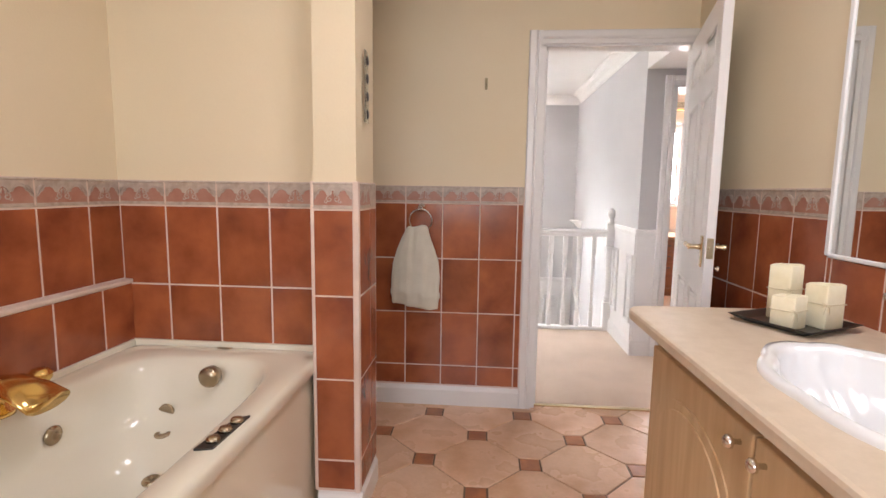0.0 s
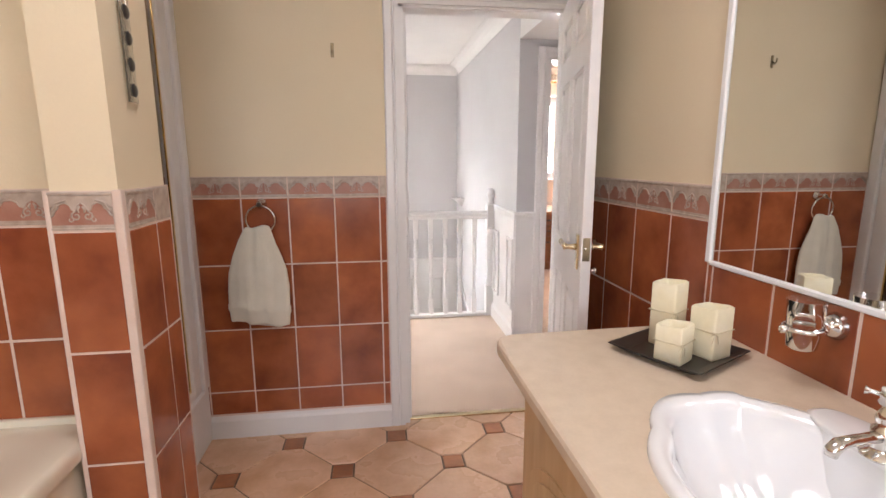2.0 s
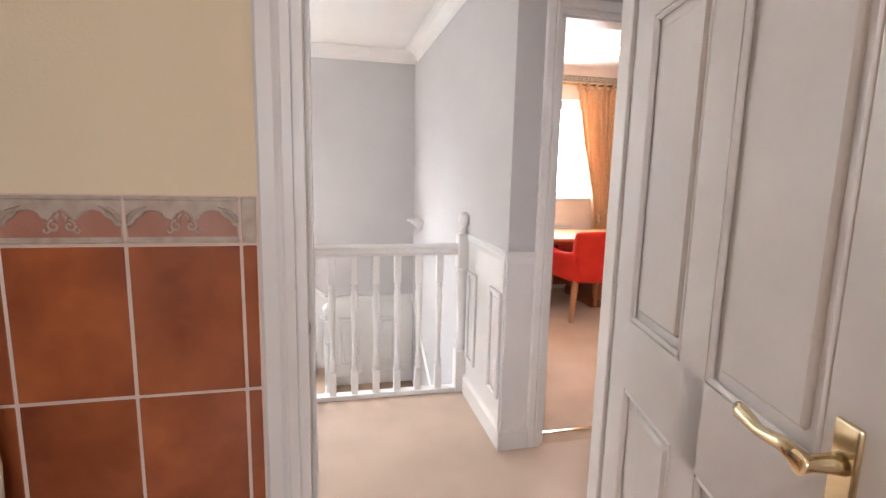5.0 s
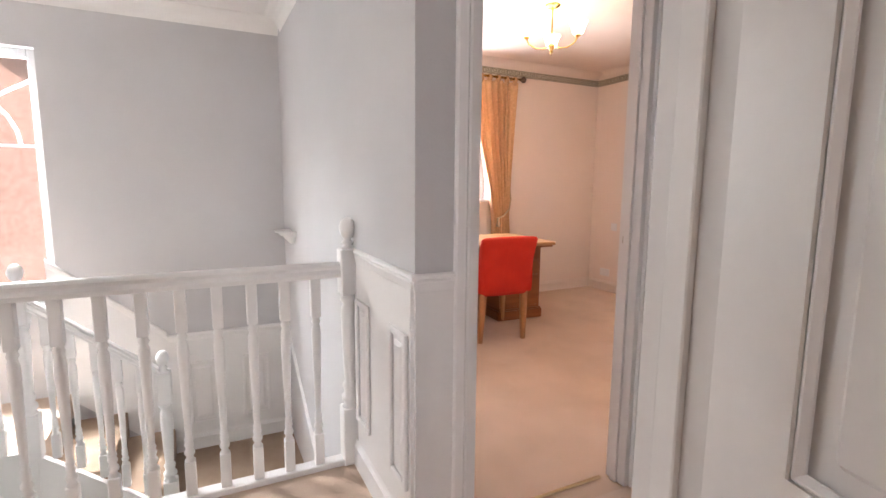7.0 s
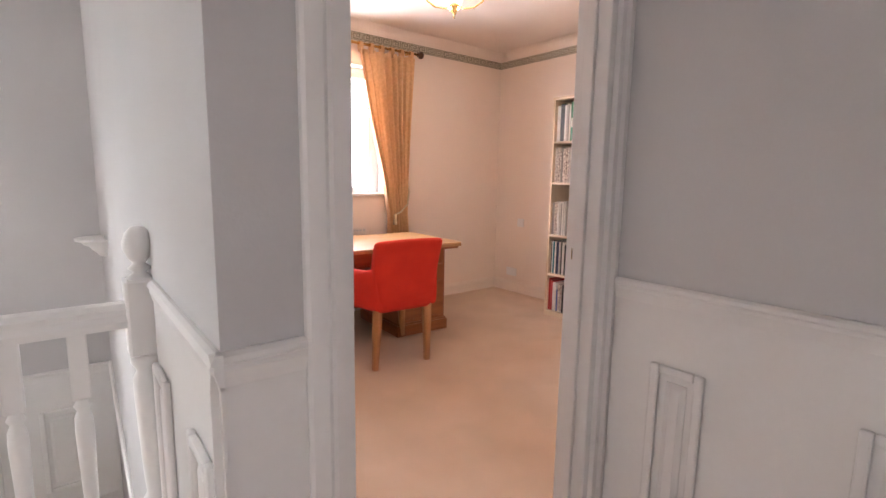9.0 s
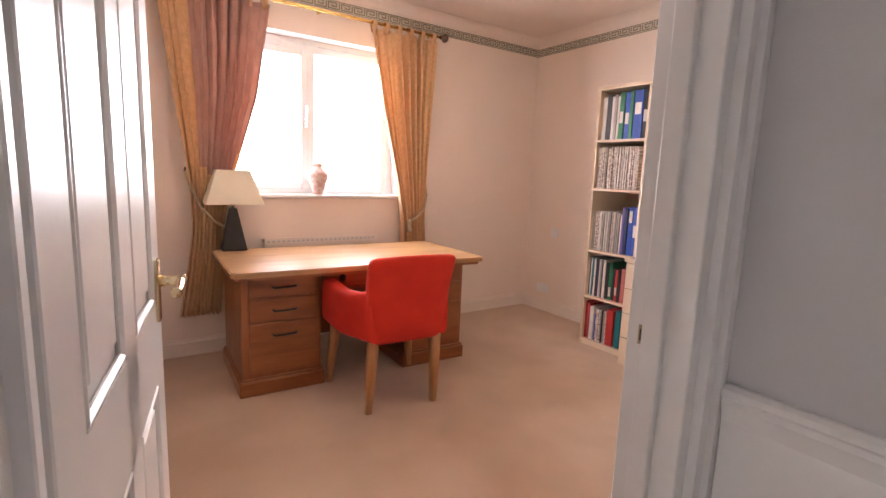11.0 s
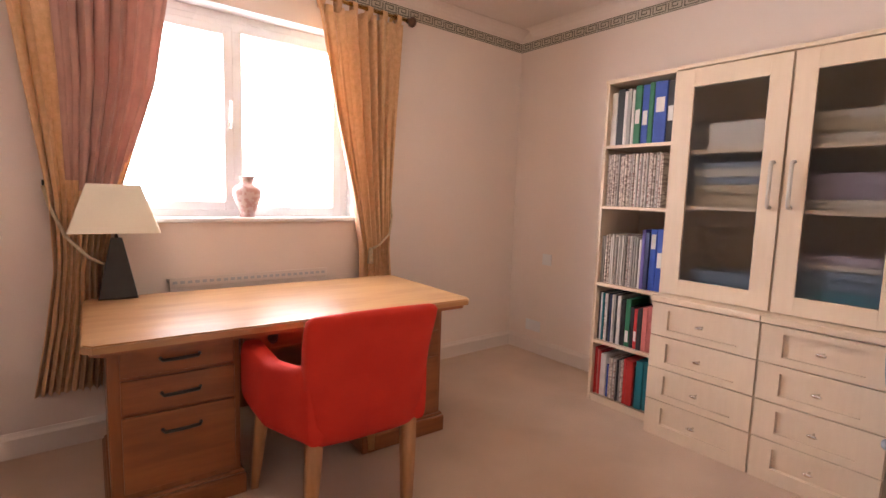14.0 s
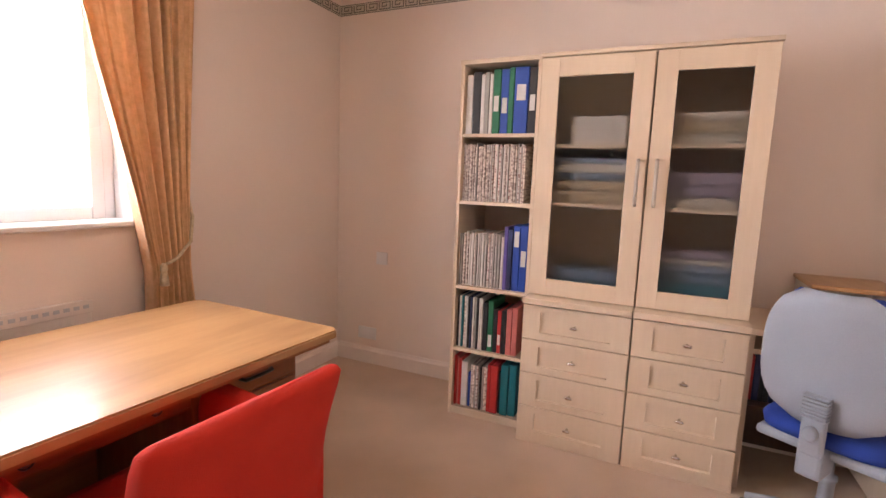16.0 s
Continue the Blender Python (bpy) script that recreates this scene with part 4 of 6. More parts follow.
# shower enclosure
sh = thing("shower_enclosure", (-0.03, 3.885, 0), "glazed shower enclosure with white frame and gold trim", "shower")
part("tray", box(bm_new(), -0.72, 0.03, -0.38, 0.378, 0.0, 0.27, r=0.008, seg=2), M_white, sh, "raised white shower tray")
bm = bm_new()
for y0, y1, x0, x1 in ((0.325, 0.378, -0.03, 0.035), (0.24, 0.322, -0.02, 0.02), (-0.38, -0.34, -0.03, 0.03), (-0.338, -0.29, -0.02, 0.018)):
    box(bm, x0, x1, y0, y1, 0.271, 2.18, r=0.006, seg=2)
box(bm, -0.028, 0.030, -0.34, 0.325, 2.12, 2.18, r=0.006)
box(bm, -0.02, 0.018, -0.29, 0.24, 0.272, 0.31, r=0.006)
part("frame", bm, M_white, sh, "white door frame")
bm = bm_new()
for y in (0.236, -0.286):
    box(bm, -0.004, 0.004, y - 0.006, y + 0.006, 0.31, 2.12)
box(bm, -0.004, 0.004, -0.28, 0.23, 0.311, 0.325)
part("gold_trim", bm, M_gold, sh, "thin gold glazing trim")
part("glass", box(bm_new(), -0.002, 0.002, -0.28, 0.23, 0.318, 2.12), M_shower, sh, "clear shower door glass")
slab("shower_wall", M_border, [(-0.77, -0.04, 4.255, 4.268, 0.27, 1.256), (-0.768, -0.755, 3.51, 4.25, 0.27, 1.256)], "dark tiled wall inside the shower", "wall")

# towel on its ring
tr = thing("towel_ring", (0.30, 4.26, 1.135), "chrome towel ring on the tiled wall", "towel ring")
part("rose", lathe(bm_new(), [(0.024, 0.0), (0.024, -0.006), (0.014, -0.014), (0.010, -0.04), (0.015, -0.05), (0.008, -0.058)], 16, (0, 0, 0), 'y'), M_chrome, tr)
part("ring", tube(bm_new(), [(0.062 * math.sin(a), -0.045 - 0.004 * math.cos(a), -0.068 + 0.062 * math.cos(a)) for a in [2 * math.pi * k / 24 for k in range(25)]], 0.0045, 8), M_chrome, tr)
bm = bm_new()
rings = []
for z, w, d, xo in ((0.012, 0.050, 0.008, 0.008), (0.0, 0.058, 0.014, 0.006), (-0.02, 0.066, 0.018, 0.004), (-0.06, 0.082, 0.022, 0.0), (-0.12, 0.106, 0.026, -0.003), (-0.19, 0.127, 0.028, -0.004), (-0.27, 0.135, 0.028, -0.004), (-0.345, 0.134, 0.026, -0.006), (-0.352, 0.138, 0.030, -0.006),
                    (-0.376, 0.138, 0.029, -0.006), (-0.384, 0.133, 0.025, -0.006), (-0.430, 0.129, 0.023, -0.006), (-0.436, 0.126, 0.018, -0.006)):
    r = []
    for k in range(64):
        a = 2 * math.pi * k / 64
        px = w * math.cos(a)
        fold = 0.35 * math.sin(px * 70 + z * 4) + 0.2 * math.sin(px * 151 + 1.3)
        r.append((xo + px, (d * math.sin(a)) * (1 + 0.5 * fold * min(1, -z * 6 + 0.5)), z - (0.02 * (px / w) * abs(z) / 0.45 if z < -0.3 else 0) + 0.006 * math.sin(px * 60)))
    rings.append(r)
loft(bm, rings, True, True)
solid("hand_towel", (0.278, 4.213, 1.025), bm, M_towel, "white cotton hand towel hanging from a chrome ring", "towel")

hk = thing("wall_hook", (0.64, 4.268, 1.80), "small brass hook on the cream wall", "hook")
part("plate", box(bm_new(), -0.007, 0.007, -0.004, 0, -0.03, 0.03, r=0.002), M_dull, hk)
part("hook", tube(bm_new(), [(0, -0.004, 0.0), (0, -0.02, -0.012), (0, -0.03, -0.006), (0, -0.032, 0.012)], 0.0035, 6), M_dull, hk)

gd = thing("glass_wall_hanging", (0.205, 3.345, 1.47), "narrow glass wall hanging with dark leaf panels on the pier", "ornament")
part("strip", box(bm_new(), 0.004, 0.009, -0.022, 0.022, 0, 0.25, r=0.001), M_tumbler, gd, "clear glass strip")
for k in range(4):
    part("leaf_panel", lathe(bm_new(), [(0.004, 0.010), (0.018, 0.011), (0.014, 0.014), (0.003, 0.015)], 8, (0, 0, 0.03 + 0.062 * k), 'x'), M_black, gd, "dark green leaf panel")

# vanity
van = thing("vanity_cabinet", (1.42, 2.4, 0), "pale maple vanity cabinet with arched doors and chrome knobs", "cabinet")
part("carcass", box(bm_new(), -0.26, 0.296, -0.62, 0.60, 0.06, 0.70, r=0.003), M_maple, van)
part("front_rail", box(bm_new(), -0.26, -0.235, -0.62, 0.60, 0.7005, 0.837), M_maple, van)
part("end_panel", box(bm_new(), -0.234, 0.29, 0.575, 0.60, 0.7005, 0.837), M_maple, van)
part("plinth", box(bm_new(), -0.22, 0.296, -0.60, 0.57, 0.0, 0.06), M_maple, van)


def arch_door(parent, y0, y1, knob):
    d = part("door", box(bm_new(), -0.282, -0.262, y0, y1, 0.10, 0.80, r=0.004, seg=2), M_maple, parent, "maple door with a cathedral arch panel")
    yc, hw = (y0 + y1) / 2, (y1 - y0) / 2 - 0.065
    for grow, xx, dx in ((0.0, -0.286, 0.006), (-0.022, -0.290, 0.006)):
        pts = []
        w = hw + grow
        for k in range(13):
            a = math.pi * k / 12
            pts.append((yc + w * math.cos(a), 0.64 + grow + 0.085 * math.sin(a) ** 1.5))
        pts += [(yc - w, 0.17 - grow), (yc + w, 0.17 - grow)]
        b = bm_new()
        f0 = [b.verts.new((xx, y, z)) for y, z in pts]
        f1 = [b.verts.new((xx + dx, y, z)) for y, z in pts]
        n = len(pts)
        for k in range(n):
            b.faces.new((f0[k], f0[(k + 1) % n], f1[(k + 1) % n], f1[k]))
        b.faces.new(f0)
        b.faces.new(f1[::-1])
        part("panel", b, M_maple, d, "raised arched panel")
    part("knob", lathe(bm_new(), [(0.006, -0.282), (0.005, -0.295), (0.013, -0.300), (0.014, -0.306), (0.009, -0.312), (0.002, -0.313)], 14, (0, knob, 0.765), 'x'), M_chrome, d, "chrome knob")


arch_door(van, 0.052, 0.575, 0.092)
arch_door(van, -0.575, 0.044, 0.008)

CUT = [(1.41 + 0.196 * math.cos(2 * math.pi * k / 48), 2.44 + 0.302 * math.sin(2 * math.pi * k / 48)) for k in range(48)]
OUT = [(1.105, 1.75), (1.105, 3.10), (1.112, 3.135), (1.128, 3.158), (1.155, 3.168), (1.712, 3.182), (1.712, 1.75)]
bm = bm_new()
levels = []
for z, r in ((0.838, 0.008), (0.842, 0.0), (0.862, 0.0), (0.869, 0.003), (0.872, 0.010)):
    levels.append([bm.verts.new((max(x, 1.105) + (r if x < 1.3 else 0), y - (r if y > 3.1 else 0), z)) for x, y in OUT])
for a, c in zip(levels, levels[1:]):
    for k in range(len(OUT)):
        bm.faces.new((a[k], a[(k + 1) % len(OUT)], c[(k + 1) % len(OUT)], c[k]))
holes = [[bm.verts.new((x, y, z)) for x, y in CUT] for z in (0.838, 0.872)]
for k in range(48):
    bm.faces.new((holes[0][k], holes[0][(k + 1) % 48], holes[1][(k + 1) % 48], holes[1][k]))
for ring, hole in ((levels[0], holes[0]), (levels[-1], holes[1])):
    es = []
    for loop in (ring, hole):
        for k in range(len(loop)):
            es.append(bm.edges.get((loop[k], loop[(k + 1) % len(loop)])))
    bmesh.ops.triangle_fill(bm, edges=es, use_beauty=True)
solid("countertop", (0, 0, 0), bm, M_counter, "pale mottled beige laminate vanity counter with a rounded edge", "countertop")
solid("counter_bracket", (1.17, 3.06, 0.80), box(bm_new(), -0.01, 0.52, -0.06, -0.03, 0, 0.038, r=0.003), M_maple, "small maple rail under the counter overhang", "bracket")

# shell shaped basin
sink = thing("wash_basin", (1.41, 2.44, 0.872), "white porcelain shell shaped basin set in the counter", "basin")


def shell(k, z, out=0.0):
    pts = []
    for i in range(96):
        a = 2 * math.pi * i / 96
        c, s = math.cos(a), math.sin(a)
        wave = 1 + 0.05 * abs(math.sin(4 * a)) * (1 if c < 0.35 else 0)
        x = -0.23 * -c
        pts.append((0.21 * c * wave * k + out * c, 0.325 * s * wave * k + out * s, z))
    return pts


bm = bm_new()
loft(bm, [shell(1.0, -0.002), shell(1.0, 0.006), shell(0.985, 0.014), shell(0.93, 0.016), shell(0.88, 0.011), shell(0.85, -0.004), shell(0.84, -0.03), shell(0.74, -0.07), shell(0.58, -0.11), shell(0.36, -0.135), shell(0.12, -0.142)])
part("bowl", bm, M_porcelain, sink, "glossy fluted bowl")
bm = bm_new()
loft(bm, [ring_pts(0.140, 0, 0.060, 0.170, 2.4, -0.132, 64), ring_pts(0.155, 0, 0.048, 0.205, 2.6, -0.080, 64), ring_pts(0.168, 0, 0.045, 0.228, 2.8, -0.022, 64), ring_pts(0.172, 0, 0.050, 0.236, 3.0, 0.006, 64),
          ring_pts(0.170, 0, 0.056, 0.238, 3.0, 0.0145, 64), ring_pts(0.170, 0, 0.048, 0.228, 3.0, 0.0175, 64), ring_pts(0.160, 0, 0.02, 0.15, 2.0, 0.0178, 64)], True, True)
part("tap_deck", bm, M_porcelain, sink, "flat tap deck")
for k in range(5):
    part("overflow_hole", box(bm_new(), 0.109, 0.124, -0.058 + 0.026 * k, -0.051 + 0.026 * k, -0.041, -0.031, r=0.003), M_black, sink, "dark overflow hole")
part("plug", lathe(bm_new(), [(0.025, -0.141), (0.025, -0.136), (0.018, -0.132), (0.004, -0.131)], 16), M_chrome, sink, "chrome waste")


def pillar_tap(at, rz):
    t = thing("basin_tap", at, "chrome pillar tap with a cross head on the basin", "tap", "taps at the basin", rz)
    part("body", lathe(bm_new(), [(0.030, 0), (0.031, 0.004), (0.018, 0.010), (0.014, 0.02), (0.018, 0.035), (0.019, 0.055), (0.013, 0.062), (0.016, 0.075), (0.012, 0.09), (0.006, 0.10), (0.006, 0.118)], 18), M_chrome, t)
    part("spout", tube(bm_new(), [(-0.005, 0, 0.042), (-0.04, 0, 0.044), (-0.08, 0, 0.046), (-0.105, 0, 0.044), (-0.118, 0, 0.034), (-0.12, 0, 0.024)], [0.012, 0.010, 0.010, 0.012, 0.012, 0.010], 12), M_chrome, t)
    head = part("cross_head", lathe(bm_new(), [(0.010, 0.112), (0.014, 0.118), (0.014, 0.126), (0.008, 0.13)], 14), M_chrome, t)
    for a in (20, 110, 200, 290):
        c, s = math.cos(radians(a)), math.sin(radians(a))
        b = tube(bm_new(), [(0.008 * c, 0.008 * s, 0.120), (0.026 * c, 0.026 * s, 0.120), (0.033 * c, 0.033 * s, 0.120)], [0.0045, 0.0045, 0.0085], 8)
        part("arm", b, M_chrome, head)
    part("cap", lathe(bm_new(), [(0.012, 0.130), (0.012, 0.134), (0.003, 0.136)], 14), M_porcelain, head, "white ceramic cap")
    t.scale = (0.84, 0.84, 0.80)


pillar_tap((1.545, 2.535, 0.888), 8)
pillar_tap((1.545, 2.345, 0.888), -8)
ho = thing("tumbler_holder", (1.708, 2.775, 1.0), "ornate chrome tumbler holder on the tiled wall", "tumbler holder")
part("rose", lathe(bm_new(), [(0.026, 0.0), (0.028, -0.004), (0.022, -0.008), (0.025, -0.012), (0.018, -0.018), (0.012, -0.020), (0.009, -0.036), (0.011, -0.042)], 20, (0, 0, 0), 'x'), M_chrome, ho)
part("holder_ring", tube(bm_new(), [(-0.075 + 0.034 * math.cos(a), 0.034 * math.sin(a), 0) for a in [2 * math.pi * k / 28 for k in range(29)]], 0.0045, 8), M_chrome, ho)
part("finial", lathe(bm_new(), [(0.004, -0.108), (0.006, -0.113), (0.009, -0.118), (0.008, -0.124), (0.002, -0.127)], 12, (0, 0, 0), 'x'), M_chrome, ho, "small chrome ball finial")
cup = loft(bm_new(), [[(r * math.cos(q), r * math.sin(q), z) for q in [2 * math.pi * k / 28 for k in range(28)]] for r, z in ((0.034, 0.098), (0.0335, 0.0985), (0.031, 0.06), (0.0285, 0.03), (0.026, 0.004), (0.022, 0.0))])
solid("tumbler", (1.633, 2.775, 0.958), cup, M_tumbler, "clear glass tumbler in a chrome holder", "tumbler")

mi = thing("mirror", (1.716, 2.45, 1.05), "large frameless wall mirror above the vanity", "mirror")
part("glass", box(bm_new(), -0.008, 0.0, -0.95, 0.708, 0.004, 1.15), M_mirror, mi, "mirror glass")
bm = bm_new()
box(bm, -0.014, 0.0, 0.704, 0.724, -0.002, 1.155, r=0.003)
box(bm, -0.014, 0.0, -0.95, 0.706, -0.008, 0.006, r=0.003)
part("edge_trim", bm, M_upvc, mi, "thin white edge trim")

tray = thing("candle_tray", (1.508, 2.975, 0.8725), "black lacquered square tray holding candles", "tray", rz=27)
bm = bm_new()
loft(bm, [ring_pts(0, 0, 0.085, 0.085, 30, 0.0, 32), ring_pts(0, 0, 0.114, 0.114, 30, 0.018, 32), ring_pts(0, 0, 0.109, 0.109, 30, 0.018, 32), ring_pts(0, 0, 0.083, 0.083, 30, 0.006, 32)], True, True)
part("dish", bm, M_black, tray)


def candle(x, y, s, h, rz):
    c = thing("candle", (x, y, 0.8785), "ivory square pillar candle on a black tray", "candle", "candles on the tray", rz)
    b = bm_new()
    q = 14
    loft(b, [ring_pts(0, 0, s - 0.002, s - 0.002, q, 0.0, 40), ring_pts(0, 0, s, s, q, 0.003, 40), 
             [(x, y, z + 0.003 * math.sin(x * 90 + y * 60)) for x, y, z in ring_pts(0, 0, s, s, q, h - 0.003, 40)], [(x, y, z + 0.003 * math.sin(x * 90 + y * 60)) for x, y, z in ring_pts(0, 0, s - 0.004, s - 0.004, q, h, 40)],
             ring_pts(0, 0, s - 0.008, s - 0.008, 8, h - 0.004, 40), ring_pts(0, 0, s - 0.011, s - 0.011, 4, h - 0.022, 40), ring_pts(0, 0, 0.006, 0.006, 2, h - 0.026, 40)], True, True)
    part("wax", b, M_candle, c)
    zt, e = h * 0.56, s + 0.0012
    b = tube(bm_new(), [(e, -e, zt), (e, e, zt + 0.001), (-e, e, zt - 0.001), (-e, -e, zt), (e, -e, zt + 0.001)], 0.0013, 5)
    for dx, dz in ((-0.020, 0.010), (-0.012, -0.022), (0.010, -0.024), (-0.024, -0.004)):
        tube(b, [(-e, -e, zt), (-e + dx * 0.5, -e - 0.004, zt + dz * 0.3 + 0.003), (-e + dx, -e - 0.003, zt + dz)], [0.0013, 0.0013, 0.0006], 5)
    part("tie", b, M_raffia, c, "raffia tie knotted round the candle")
    part("wick", tube(bm_new(), [(0, 0, h - 0.027), (0.001, 0, h - 0.012)], 0.0012, 5), M_black, c, "burnt wick")


candle(1.512, 3.028, 0.031, 0.157, 30)
candle(1.566, 2.945, 0.0325, 0.118, 18)
candle(1.468, 2.932, 0.031, 0.086, 32)

# ---- study things ----
# printed key pattern border
def key_run(name, at, along, out, n, w=0.098):
    st = tagged(new(name), "dark key pattern wallpaper border below the ceiling", "wallpaper border", kind="structure")
    a, o = Vector(along), Vector(out)
    def bar(bm, u0, u1, z0, z1, d0, d1):
        p, q = Vector(at) + a * u0 + o * d0, Vector(at) + a * u1 + o * d1
        box(bm, min(p.x, q.x), max(p.x, q.x), min(p.y, q.y), max(p.y, q.y), z0, z1)
    bm = bm_new()
    bar(bm, 0, n * w, 2.364, 2.434, 0, 0.0012)
    part("border_paper", bm, M_greekbg, st, "pale border paper")
    bm = bm_new()
    t = 0.007
    bar(bm, 0, n * w, 2.366, 2.370, 0.0012, 0.0022)
    bar(bm, 0, n * w, 2.428, 2.432, 0.0012, 0.0022)
    for k in range(n):
        u = k * w
        z0, z1 = 2.376, 2.422
        for b in ((u + 0.004, u + 0.092, z0, z0 + t), (u + 0.004, u + 0.011, z0 + t, z1), (u + 0.011, u + 0.070, z1 - t, z1), (u + 0.063, u + 0.070, z0 + 0.016, z1 - t), (u + 0.030, u + 0.063, z0 + 0.016, z0 + 0.016 + t),
                  (u + 0.030, u + 0.037, z0 + 0.016 + t, z0 + 0.032), (u + 0.085, u + 0.092, z0 + t, z1)):
            bar(bm, b[0], b[1], b[2], b[3], 0.0012, 0.0022)
    part("key_pattern", bm, M_greek, st, "dark key pattern")


key_run("wallpaper_border", (2.0195, 8.44, 0), (1, 0, 0), (0, -1, 0), 35)
key_run("wallpaper_border", (5.45, 5.4975, 0), (0, 1, 0), (-1, 0, 0), 30)
key_run("wallpaper_border", (1.982, 5.42, 0), (0, 1, 0), (1, 0, 0), 30)

# desk
desk = thing("desk", (3.325, 7.83, 0), "honey oak twin pedestal desk with moulded top under the window", "desk", rz=-2.4)
bm = prism(bm_new(), [(-0.745, -0.40), (0.745, -0.40), (0.775, -0.37), (0.775, 0.37), (0.745, 0.40), (-0.745, 0.40), (-0.775, 0.37), (-0.775, -0.37)], 0.697, 0.725)
bmesh.ops.bevel(bm, geom=[e for e in bm.edges if all(v.co.z > 0.72 for v in e.verts)], offset=0.006, segments=2, affect='EDGES')
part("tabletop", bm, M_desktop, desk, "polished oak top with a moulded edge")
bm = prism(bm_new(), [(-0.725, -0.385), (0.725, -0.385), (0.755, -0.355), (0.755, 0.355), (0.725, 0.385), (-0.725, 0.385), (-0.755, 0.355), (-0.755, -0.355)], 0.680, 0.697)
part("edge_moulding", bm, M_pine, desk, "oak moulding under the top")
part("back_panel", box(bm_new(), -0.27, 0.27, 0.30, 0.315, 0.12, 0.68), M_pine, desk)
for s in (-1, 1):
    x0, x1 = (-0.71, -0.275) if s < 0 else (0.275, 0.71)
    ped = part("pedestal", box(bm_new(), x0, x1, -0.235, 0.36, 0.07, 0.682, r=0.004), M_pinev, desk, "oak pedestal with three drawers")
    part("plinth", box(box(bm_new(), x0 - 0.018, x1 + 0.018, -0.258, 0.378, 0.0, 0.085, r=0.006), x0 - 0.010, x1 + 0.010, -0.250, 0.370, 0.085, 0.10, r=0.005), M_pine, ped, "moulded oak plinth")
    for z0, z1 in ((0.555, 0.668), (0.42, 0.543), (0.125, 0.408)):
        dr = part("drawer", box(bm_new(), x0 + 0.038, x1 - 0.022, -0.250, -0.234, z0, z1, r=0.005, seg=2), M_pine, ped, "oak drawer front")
        zc = (z0 + z1) / 2 if z1 - z0 < 0.2 else z1 - 0.065
        xc = (x0 + x1) / 2 + 0.008
        b = bm_new()
        tube(b, [(xc - 0.064, -0.252, zc), (xc - 0.057, -0.272, zc - 0.004), (xc, -0.276, zc - 0.003), (xc + 0.057, -0.272, zc - 0.002), (xc + 0.064, -0.252, zc)], 0.0062, 8)
        part("handle", b, M_black, dr, "dark bronze bar handle")
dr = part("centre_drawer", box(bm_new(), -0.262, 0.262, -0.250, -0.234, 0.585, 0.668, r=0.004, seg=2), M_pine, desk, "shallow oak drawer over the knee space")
for s in (-1, 1):
    b = lathe(bm_new(), [(0.021, -0.2505), (0.022, -0.2525), (0.015, -0.256), (0.008, -0.257), (0.006, -0.262), (0.002, -0.263)], 16, (s * 0.15, 0, 0.63), 'y')
    tube(b, [(s * 0.15 + 0.015 * math.sin(q), -0.2605, 0.622 - 0.015 * math.cos(q)) for q in [2 * math.pi * k / 16 for k in range(17)]], 0.0028, 6)
    part("handle", b, M_black, dr, "dark bronze ring pull on a round plate")
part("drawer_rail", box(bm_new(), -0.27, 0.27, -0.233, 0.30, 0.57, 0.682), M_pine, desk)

# red chair, facing the desk (local +y)
ch = thing("armchair", (3.345, 7.345, 0), "red wool upholstered armchair with tapered beech legs at the desk", "chair", rz=-3)
legs = ((-0.185, -0.215, -0.215, -0.235), (0.185, -0.215, 0.165, -0.25), (-0.235, 0.21, -0.27, 0.245), (0.235, 0.21, 0.262, 0.245))
for xt, yt, xb, yb in legs:
    b = bm_new()
    ring = lambda cx, cy, s, z: [(cx - s, cy - s, z), (cx + s, cy - s, z), (cx + s, cy + s, z), (cx - s, cy + s, z)]
    loft(b, [ring(xt, yt, 0.024, 0.40), ring((xt * .6 + xb * .4), (yt * .6 + yb * .4), 0.022, 0.25), ring(xb, yb, 0.015, 0.0)], True, True)
    part("leg", b, M_beech, ch, "tapered beech leg")
b = bm_new()


def cshape(w, d, cy, z, n=5):
    return ring_pts(0, cy, w, d, n, z, 40)


loft(b, [cshape(0.20, 0.20, 0.0, 0.355, 4), cshape(0.25, 0.24, 0.0, 0.375, 4.5), cshape(0.275, 0.262, 0.0, 0.42, 5), cshape(0.275, 0.262, 0.005, 0.455, 5), cshape(0.262, 0.25, 0.01, 0.475, 5), cshape(0.2, 0.2, 0.02, 0.482, 4)], True, True)
for v in b.verts:
    v.co.x *= 1 - 0.2 * max(0, -v.co.y / 0.26)
part("seat", b, M_red, ch, "red upholstered seat")
b = bm_new()
rings = []
for z, hw, y, th in ((0.37, 0.185, -0.215, 0.03), (0.40, 0.212, -0.222, 0.040), (0.46, 0.230, -0.226, 0.045), (0.55, 0.234, -0.230, 0.045), (0.65, 0.236, -0.245, 0.043), (0.72, 0.240, -0.262, 0.040), (0.78, 0.243, -0.282, 0.036), (0.818, 0.242, -0.296, 0.030), (0.831, 0.232, -0.301, 0.018), (0.836, 0.212, -0.303, 0.006)):
    rings.append([(px, py - 0.02 * (1 - (px / hw) ** 2), z + 0.006 * math.cos(px * 9)) for px, py, _ in ring_pts(0, y, hw, th, 5, z, 40)])
loft(b, rings, True, True)
part("backrest", b, M_red, ch, "red upholstered backrest")
